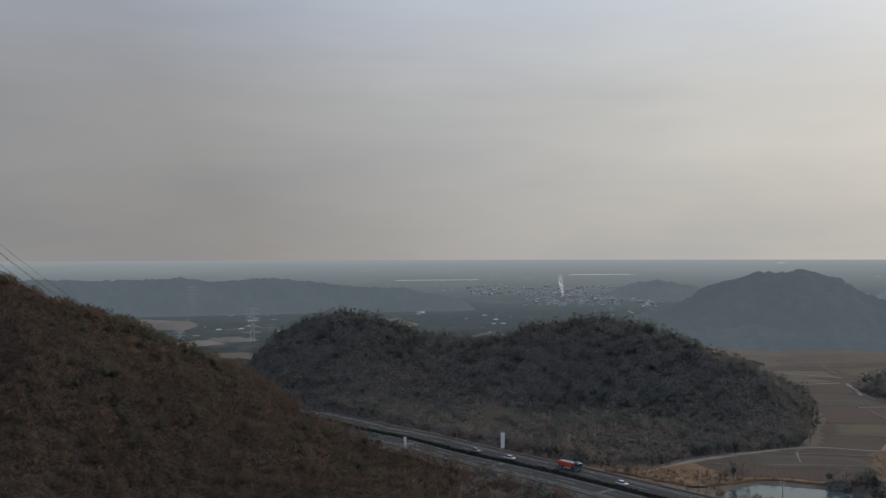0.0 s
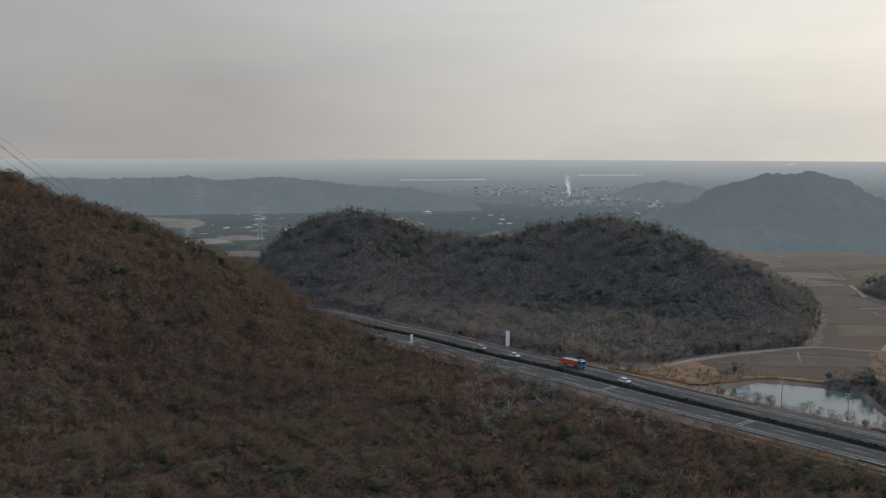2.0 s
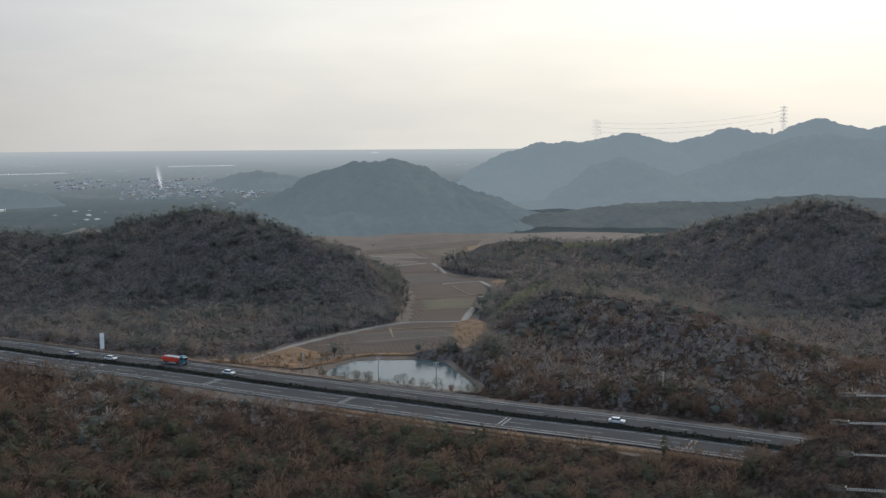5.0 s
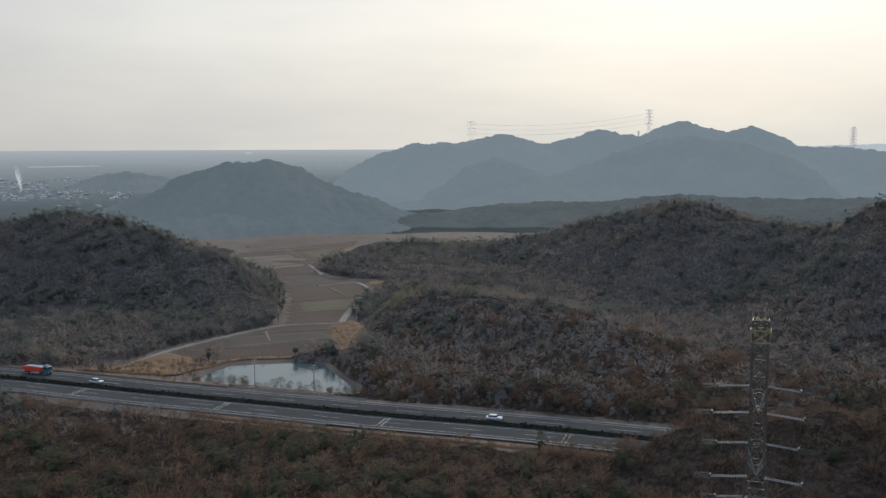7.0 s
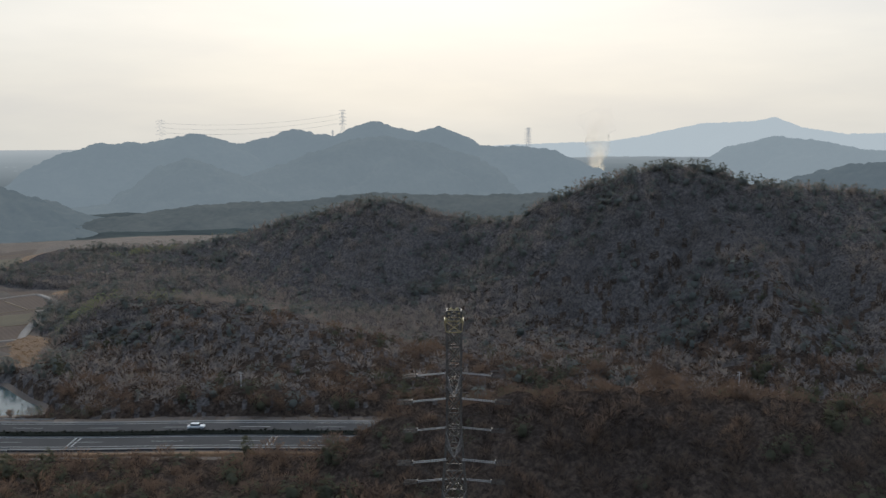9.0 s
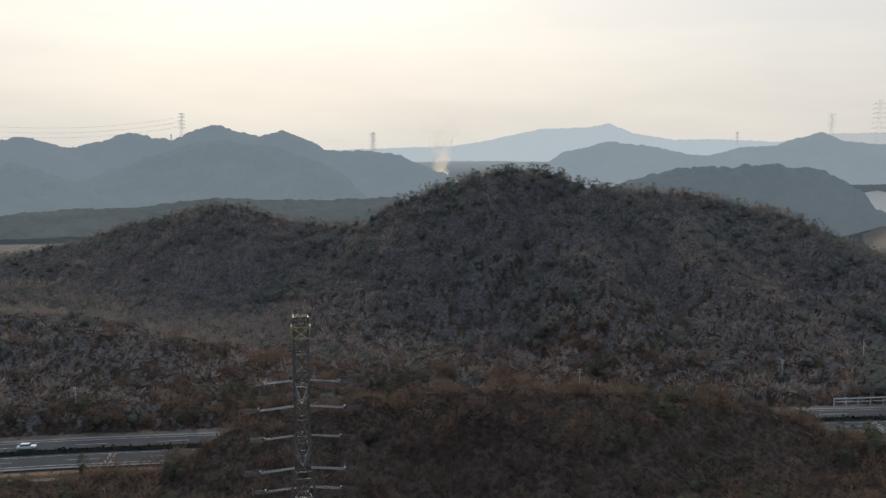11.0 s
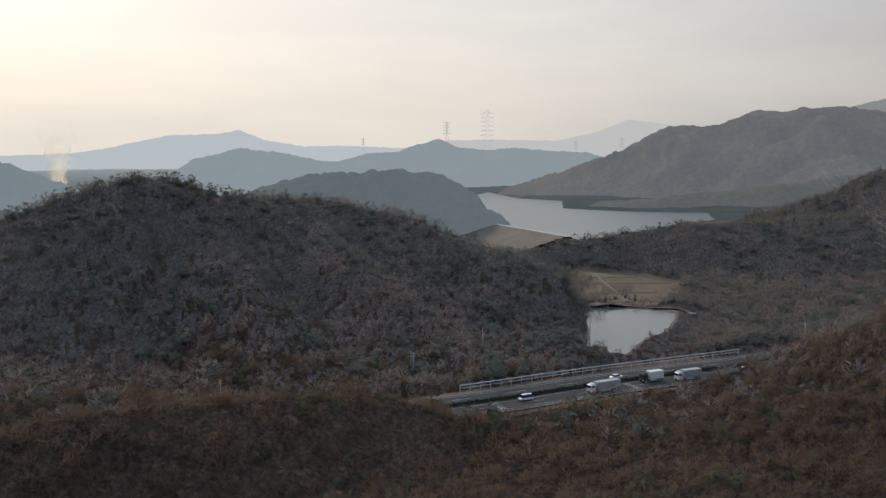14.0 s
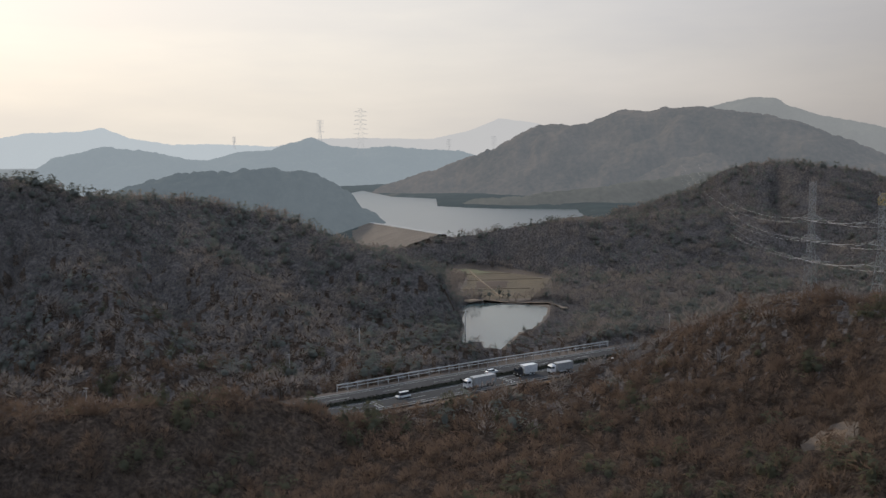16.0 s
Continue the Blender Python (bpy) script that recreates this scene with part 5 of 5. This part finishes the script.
M_GREENISH = spotted("fallow green", [(0.3, (0.055, 0.056, 0.028)), (0.7, (0.095, 0.088, 0.046))], 0.1, 1.2, 1.0)
patch("field", [(560, 2), (585, 14), (586, 0), (566, -12)], 0.6, M_GREENISH, "fallow greenish plot among the straw fields", "field")
patch("field", [(505, 2), (530, 2), (534, -18), (508, -16)], 0.6, M_STUBBLE, "brown stubble plot among the straw fields", "field")
for a, b in (((474, -12), (585, 6)), ((500, 8), (506, -30)), ((535, 6), (545, -40)), ((562, 8), (568, -22))):
    ribbon("field_bund", [a, ((a[0] + b[0]) / 2, (a[1] + b[1]) / 2 + 0.6), b], 1.0, 0.7, M_BUND, "low earth bund between two fields", "bund")
ribbon("pond_dam", [(446, 12), (452, -8), (446, -34), (440, -44)], 5.0, 1.6, M_SOIL, "brown earth embankment holding the small pond", "dam")

# the reservoir's dam: a grassed embankment with a paved crest
top_a, top_b = np.array((728.0, 27.0)), np.array((848.0, 96.0))
along = (top_b - top_a) / np.hypot(*(top_b - top_a))
down = np.array((-along[1], along[0]))
rows_v = []
for off, z in ((-6.0, 6.0), (-3.0, 10.0), (3.0, 10.0), (20.0, 5.5), (22.5, 5.3), (48.0, -3.0)):
    for u in np.linspace(0, 1, 40):
        p = top_a + (top_b - top_a) * u + down * off
        rows_v.append((*p, z + 0.25 * math.sin(p[0] * 0.7 + off)))
dam = thing("dam", *top_a, 0, 0, "straw-coloured grassed earth dam of the reservoir", "dam")
f = sheet(6, 40)
for name, sel, mat, lab in (("embankment", slice(0, 39 * 5), M_DRY, ""), ("crest_road", None, M_CONCRETE, "pale paved crest")):
    if sel is not None:
        ob = new(name, mesh_of(name, rows_v, f[sel], [mat]))
    else:
        v = [(*(top_a + (top_b - top_a) * u + down * o), 10.35) for o in (-2.6, 2.6) for u in np.linspace(0, 1, 20)]
        ob = new(name, mesh_of(name, v + [(x, y, z - 0.5) for x, y, z in v], np.vstack([sheet(2, 20), sheet(2, 20) + 40]), [mat]))
    ob.parent, ob.matrix_parent_inverse = dam, Matrix.Translation((-top_a[0], -top_a[1], 0))

# spillway at the pond, a second strip of water beyond the fields
spill = thing("spillway", 138.5, 313.5, -3.4, 60, "white concrete spillway steps at the pond's corner", "spillway")
for k in range(4):
    part("step", block(bmesh.new(), (0, k * 1.4, 0.4 + 0.4 * k), (3.2, 1.5, 0.8), 1.0, 0.06), M_CONCRETE, spill)
for sx in (-1.8, 1.8):
    part("side_wall", block(bmesh.new(), (sx, 2.1, 0.9), (0.35, 6.0, 1.8), 1.0, 0.04), M_CONCRETE, spill)
tagged(polygon("pond_3", [(303, 618), (312, 634), (322, 630), (330, 600), (324, 588), (316, 606)], -1.6, M_WATER), "bright narrow pond beyond the fields", "pond", kind="structure")

M_SCAR = spotted("rusty subsoil", [(0.3, (0.045, 0.032, 0.022)), (0.7, (0.125, 0.085, 0.055))], 0.3, 1.2, 1.0, 0.9, 0.6)
# patches of bare earth on the wooded slopes
patch("bare_earth", [(197, -75.5), (199, -72.5), (203.5, -73), (204.5, -77), (201, -78.5)], 0.6, M_SCAR, "bare rusty earth scar on the wooded slope", "bare earth", 2.0)
patch("bare_earth", [(290, -138), (292, -116), (312, -112), (320, -130), (306, -142)], 0.7, M_SOIL, "bare orange earth mound under the pylon", "bare earth", 2.0)


# ---- poles ----
def pole(x, y, h, label, arms=True):
    z = floor_at(x, y)
    p = thing("utility_pole", x, y, z - 0.3, verge_rng.uniform(0, 180), label, "utility pole", "utility poles")
    part("shaft", rod(bmesh.new(), (0, 0, 0), (0, 0, h), 0.19, 0.13), M_CONCRETE, p)
    if arms:
        for k in (0.35, 1.1):
            part("cross_arm", block(bmesh.new(), (0, 0, h - k), (1.8, 0.1, 0.1)), M_STEEL, p)
        for sx in (-0.7, 0.0, 0.7):
            part("insulator", rod(bmesh.new(), (sx, 0, h - 0.3), (sx, 0, h - 0.05), 0.07, n=6), M_PORCELAIN, p)
    return p


for x, y, h in ((103, 289, 9), (113, 264, 9), (166, 221, 8), (84, 312, 6), (330, 42, 10), (305, 62, 9), (262, 112, 9), (373, 5, 10), (385, -78, 9)):
    pole(x, y, h, "grey concrete utility pole beside the expressway")


# ---- the town and scattered buildings on the plain ----
def house(wall, roof, w, d, h, label):
    t = thing("house", 0, 0, 0, 0, label, "house", "houses of the town")
    body = part("wall", block(bmesh.new(), (0, 0, h / 2), (w, d, h)), M_WALL[wall], t)
    bm = bmesh.new()
    e, r = 0.5, h + d * 0.28
    v = [bm.verts.new(c) for c in ((-w / 2 - e, -d / 2 - e, h - 0.1), (w / 2 + e, -d / 2 - e, h - 0.1), (w / 2 + e, d / 2 + e, h - 0.1), (-w / 2 - e, d / 2 + e, h - 0.1), (-w / 2 + 1.0, 0, r), (w / 2 - 1.0, 0, r))]
    for q in ((0, 1, 5, 4), (2, 3, 4, 5), (1, 2, 5), (3, 0, 4), (3, 2, 1, 0)):
        bm.faces.new([v[i] for i in q])
    part("roof", bm, M_ROOF[roof], t)
    for sx in (-w / 4, w / 4):
        for hz in (h * 0.25, h * 0.72):
            part("window", block(bmesh.new(), (sx, -d / 2 - 0.03, hz), (1.7, 0.12, 1.2)), M_GLASS, body)
    return t


def long_building(label, w, d, h):
    t = thing("shed", 0, 0, 0, 0, label, "shed")
    part("wall", block(bmesh.new(), (0, 0, h / 2), (w, d, h)), M_WALL[0], t)
    part("roof", block(bmesh.new(), (0, 0, h + 0.25), (w + 1, d + 1, 0.5), 0.96), M_WHITE, t)
    for k in range(4):
        part("door", block(bmesh.new(), (-w / 2 + (k + 0.5) * w / 4, -d / 2 - 0.04, h * 0.35), (w / 7, 0.1, h * 0.7)), M_GREY, t)
    return t


tr = np.random.default_rng(21)
kinds = [house(0, 0, 13, 10, 6.5, "white two-storey house with a grey tiled roof"), house(1, 1, 14, 10, 6.0, "cream two-storey house with a brown tiled roof"), house(2, 0, 16, 11, 7.0, "grey house with a dark tiled roof"),
         house(0, 2, 12, 9, 6.0, "white house with a blue-grey roof"), house(0, 1, 22, 12, 9.0, "white apartment block with a brown roof")]
used = set()
placed = 0
while placed < 240:
    u, v = tr.uniform(0, 1), tr.uniform(0, 1) ** 0.8
    az_, dist = radians(1.5 + 11.5 * u), 1950 + 800 * v
    if u < 0.3 and v < 0.5:
        continue
    x, y = dist * math.sin(az_), dist * math.cos(az_)
    key = (int(x / 14), int(y / 24))
    if key in used:
        continue
    used.add(key)
    k = int(tr.integers(0, 5)) if tr.uniform() < 0.9 else 0
    m = pose(x, y, floor_at(x, y) - 0.4, 0, 0, tr.choice([0, 90, 15, 105]) + tr.normal() * 6) @ Matrix.Scale(float(tr.uniform(0.5, 0.75)), 4)
    if placed < 5:
        kinds[placed].matrix_basis = m
    else:
        copy_thing(kinds[k], m).matrix_basis = m
    placed += 1
shed = long_building("long white shed in the wooded valley", 15, 8, 4)
for i, (x, y, lift, turn) in enumerate(((579, 815, 4, 30), (-300, 1500, None, 20), (-40, 1700, None, 60), (880, 1240, None, 10), (-620, 1950, None, 0), (-480, 2100, None, 30), (120, 2400, None, 80), (-200, 2300, None, 10), (2300, 1650, 47, 20), (2340, 1600, 47, 20))):
    z = (floor_at(x, y) if lift is None else lift) - 0.5
    if i == 0:
        shed.matrix_basis = pose(x, y, z, 0, 0, turn)
    else:
        copy_thing(shed, pose(x, y, z, 0, 0, turn))
# river and far lake strips on the plain
M_FAR_WATER = plain("far bright water", (0.75, 0.76, 0.76), 0.15)
tagged(polygon("river", [(418, 3135), (425, 3185), (530, 3200), (640, 3215), (645, 3175), (530, 3155)], float(ground_height(np.array([530.0]), np.array([3170.0]))[0]) + 9, M_FAR_WATER), "bright strip of distant river on the plain", "river", kind="structure")
tagged(polygon("river", [(-150, 2880), (-150, 2920), (0, 2950), (110, 2990), (112, 2955), (0, 2915)], float(ground_height(np.array([-10.0]), np.array([2910.0]))[0]) + 8, M_FAR_WATER), "bright strip of distant river on the plain", "river", kind="structure")
# dry soil with a third of haze-coloured emission painted in
M_HAZED_SOIL = hazed_material("hazed far dry fields", (0.09, 0.07, 0.055), (0.17, 0.13, 0.10), AIR_GLOW, 0.35)
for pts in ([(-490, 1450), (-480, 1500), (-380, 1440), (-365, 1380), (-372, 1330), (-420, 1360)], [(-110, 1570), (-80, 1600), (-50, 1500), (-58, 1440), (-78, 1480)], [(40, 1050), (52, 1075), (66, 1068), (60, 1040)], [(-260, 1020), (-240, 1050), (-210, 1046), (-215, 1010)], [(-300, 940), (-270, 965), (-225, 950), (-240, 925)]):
    patch("dry_field", pts, 5.0, M_HAZED_SOIL, "pale orange dry field among the distant woods", "field", 12.0, 6.0)

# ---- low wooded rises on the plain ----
# the rises carry painted haze too, as blue-grey emission
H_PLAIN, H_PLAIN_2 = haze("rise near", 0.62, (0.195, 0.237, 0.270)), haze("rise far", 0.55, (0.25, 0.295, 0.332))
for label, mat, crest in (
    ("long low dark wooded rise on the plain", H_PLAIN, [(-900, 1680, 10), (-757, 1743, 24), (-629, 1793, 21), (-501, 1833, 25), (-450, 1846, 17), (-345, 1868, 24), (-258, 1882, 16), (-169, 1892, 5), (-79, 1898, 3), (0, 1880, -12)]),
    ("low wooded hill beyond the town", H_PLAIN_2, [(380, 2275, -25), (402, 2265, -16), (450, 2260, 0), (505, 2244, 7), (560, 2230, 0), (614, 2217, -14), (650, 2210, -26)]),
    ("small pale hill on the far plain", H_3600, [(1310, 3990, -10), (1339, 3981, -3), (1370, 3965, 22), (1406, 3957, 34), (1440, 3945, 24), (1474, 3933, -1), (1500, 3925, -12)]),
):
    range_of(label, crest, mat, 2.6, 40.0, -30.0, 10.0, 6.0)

# ---- smoke from two field fires ----
def smoke_material(name, color, density):
    m, nn = material(name)
    p = nn("ShaderNodeNewGeometry").outputs["Position"]
    box = nn("ShaderNodeSeparateXYZ", {0: nn("ShaderNodeTexCoord").outputs["Generated"]})
    high = box.outputs["Z"]   # thinner as it rises, and towards its flanks
    flank = nn.math("POWER", nn.math("ABSOLUTE", nn.math("MULTIPLY_ADD", box.outputs["X"], 2.0, -1.0)), 1.6)
    density = nn.math("MULTIPLY", nn.math("SUBTRACT", 1.0, flank), density)
    d = nn("ShaderNodeBsdfDiffuse", {"Color": (*color, 1)})
    t2 = nn("ShaderNodeBsdfTranslucent", {"Color": (*color, 1)})
    lit = nn("ShaderNodeMixShader", {0: 0.6, 1: d.outputs[0], 2: t2.outputs[0]})
    thick = nn.math("MULTIPLY", nn.ramp(nn.noise(p, 0.035, 5.0), [(0.32, (0, 0, 0)), (0.72, (1, 1, 1))]), nn.math("MULTIPLY", nn.math("SUBTRACT", 1.0, high), density))
    nn("ShaderNodeOutputMaterial", {"Surface": nn("ShaderNodeMixShader", {0: thick, 1: nn("ShaderNodeBsdfTransparent").outputs[0], 2: lit.outputs[0]}).outputs[0]})
    return m


def plume(x, y, z, height, width, lean, mat, label, seed, lobes=((1.0, 0.0), (0.6, 0.08))):
    """A ragged column, narrow at the fire, wide and thin above, one lobe inside another."""
    r = np.random.default_rng(seed)
    bm = bmesh.new()
    for share, shift in lobes:
        rings = []
        for i in range(25):
            u = i / 24
            c = Vector((lean * u ** 1.3 * height + shift * width * u + 0.10 * width * math.sin(u * 9 + seed) * u, 0, u * height * (0.6 + 0.4 * share)))
            rad = share * width * (0.10 + 0.42 * u ** 0.7) * (1 - 0.75 * max(0, u - 0.8) / 0.2)
            ring = []
            for k in range(20):
                a = k * math.pi / 10
                q = rad * (1 + 0.55 * noise.noise(Vector((math.cos(a) * 1.6, math.sin(a) * 1.6, u * 6 + seed))))
                ring.append(bm.verts.new(c + Vector((q * math.cos(a), q * math.sin(a), r.normal() * height * 0.006))))
            rings.append(ring)
        for p, q in zip(rings, rings[1:]):
            for k in range(20):
                bm.faces.new((p[k], p[(k + 1) % 20], q[(k + 1) % 20], q[k]))
    ob = part("smoke_plume", bm, mat)
    ob.matrix_basis = pose(x, y, z, 0, 0, math.degrees(math.atan2(-x, y)))
    for f_ in ob.data.polygons:
        f_.use_smooth = True
    return tagged(ob, label, "smoke", kind="stuff")


plume(290, 2300, floor_at(290, 2300) - 1, 62, 17, -0.16, smoke_material("white smoke", (0.85, 0.84, 0.82), 0.55), "thin white smoke rising from a field beyond the town", 4)
plume(1292, 800, 8, 76, 40, 0.10, smoke_material("dense yellow smoke", (0.95, 0.84, 0.66), 0.75), "dense yellowish smoke at the foot of a field fire", 7)
plume(1294, 800, 34, 100, 62, 0.05, smoke_material("yellow smoke", (0.80, 0.68, 0.54), 0.42), "thin yellowish smoke rising behind the wooded hill", 5, ((1.0, 0.0),))

# ---- shrubs along the verges ----
vr = np.random.default_rng(31)
shrub_kinds = []
for k in range(3):
    s = thing("shrub", 0, 0, 0, 0, ("dark evergreen shrub on the bank of the pond", "bare brown shrub on the bank of the pond", "low evergreen shrub beside the expressway")[k], "shrub", "shrubs by the pond")
    v, f = leafy_template(vr, 220, False) if k != 1 else bare_template(vr, 260)
    part("stem", rod(bmesh.new(), (0, 0, -0.1), (0, 0, 0.7), 0.025, 0.012, 6), M_BARK, s)
    ob = new("foliage", sprayed(mesh_of("foliage", v[9:] * (1.15, 1.15, 1.0), f[3:] - 9, [M_BARE if k == 1 else M_PINE], flat=True), facing(v[9:], 0.4, vr)))
    ob.parent = s
    shrub_kinds.append(s)
at = int(np.argmin(np.hypot(FINE[:, 0] - 72, FINE[:, 1] - 284)))
first = [True] * 3
for i in range(at, at + 75, 2):
    k = int(vr.integers(0, 3))
    p = FINE[i] + FS[i] * vr.uniform(15.5, 21.0)
    size = vr.uniform(1.6, 4.2)
    if inside(np.array([p[0]]), np.array([p[1]]), POND_A)[0] > -1:
        continue
    m = pose(p[0], p[1], floor_at(*p) - 0.15, 0, 0, vr.uniform(0, 360)) @ Matrix.Scale(size, 4)
    if first[k]:
        shrub_kinds[k].matrix_basis, first[k] = m, False
    else:
        c = copy_thing(shrub_kinds[k], m)
        c.matrix_basis = m
# a belt of rough grass and low bushes on both verges
side = []
for i in range(0, len(FINE), 1):
    for off in (vr.uniform(13.5, 21), -vr.uniform(15, 24), -vr.uniform(15, 26)):
        p = FINE[i] + FS[i] * off
        side.append((p[0], p[1]))
side = np.array(side)
side = side[(np.hypot(*side.T) < 480) & (inside(side[:, 0], side[:, 1], POND_A) < -2)]
sz = ground_height(side[:, 0], side[:, 1])
tagged(planted("verge_bushes", np.column_stack([side, sz - 0.2]), vr.uniform(0.8, 2.4, len(side)), [bare_template(vr, 34, 2.2) for _ in range(4)], vr, M_BARE), "rough brown grass and low bushes on the verges", "bushes", kind="stuff")

# tufts of tall dry grass on the banks round the pond and below the slope
gr = np.random.default_rng(37)
tuft = np.column_stack([gr.uniform(50, 190, 5200), gr.uniform(300, 385, 5200)])
TALL_GRASS = (ROUGH_GRASS, SLOPE_GRASS, [(88, 318), (103, 327), (114, 328), (130, 320), (128, 316), (114, 322), (104, 322), (92, 314)])
tuft = tuft[np.max([inside(tuft[:, 0], tuft[:, 1], list(p)) for p in TALL_GRASS], 0) > 0.5]
tagged(planted("dry_grass", np.column_stack([tuft, ground_height(tuft[:, 0], tuft[:, 1]) + 0.2]), gr.uniform(0.6, 1.7, len(tuft)), [bare_template(gr, 22, 3.0) for _ in range(4)], gr, M_TUFT), "tall dry orange-brown grass on the banks", "grass", kind="stuff")

# ---- single trees: those that stand nearest below the camera, each an object of its own ----
tt = np.random.default_rng(44)
TREE_LABELS = {"bare": ("leafless brown tree with a rounded crown of twigs", "slender leafless tree with grey-brown twigs", "broad leafless oak with russet twigs", "young leafless tree with reddish twigs"),
               "ever": ("dark green bushy evergreen oak", "pointed dark green cedar", "olive-green pine with an open crown")}


def tree(label, kind, seed):
    r = np.random.default_rng(seed)
    t = thing("tree", 0, 0, 0, 0, label, "tree", "trees below the camera")
    bm = bmesh.new()
    rod(bm, (0, 0, -0.06), (0.01, 0, 0.42), 0.022, 0.014, 7)
    top = Vector((0.01, 0, 0.42))
    for k in range(7):
        a, el = r.uniform(0, 6.283), r.uniform(0.5, 1.3)
        start = Vector((0, 0, r.uniform(0.22, 0.42)))
        rod(bm, start, start + Vector((math.cos(a) * math.cos(el), math.sin(a) * math.cos(el), math.sin(el))) * r.uniform(0.22, 0.42), 0.009, 0.003, 5)
    part("trunk", bm, M_BARK, t)
    v, f = bare_template(r, 520, 0.85) if kind == "bare" else with_core(leafy_template(r, 480, "pointed" in label), crown_core(r, 0.13 if "pointed" in label else 0.20, 0.27, 0.55, True))
    v = v * (1.1, 1.1, 1)
    ob = new("crown", sprayed(mesh_of("crown", v[9:], f[3:] - 9, [M_BARE if kind == "bare" else M_PINE], flat=True), facing(v[9:], 0.5, r, 0.45)))
    ob.parent = t
    return t


kinds_of_tree = {"bare": [tree(l, "bare", 50 + i) for i, l in enumerate(TREE_LABELS["bare"])], "ever": [tree(l, "ever", 60 + i) for i, l in enumerate(TREE_LABELS["ever"])]}
fresh = {id(t): True for ts in kinds_of_tree.values() for t in ts}
for (x, y, z), size, green in zip(single_spots, single_tall, single_ever):
    ts = kinds_of_tree["ever" if green else "bare"]
    t = ts[int(tt.integers(0, len(ts)))]
    m = pose(x, y, z, 0, 0, tt.uniform(0, 360)) @ Matrix.Diagonal((size, size, size * tt.uniform(0.9, 1.15), 1))
    if fresh[id(t)]:
        t.matrix_basis, fresh[id(t)] = m, False
    else:
        c = copy_thing(t, m)
        c.matrix_basis = m
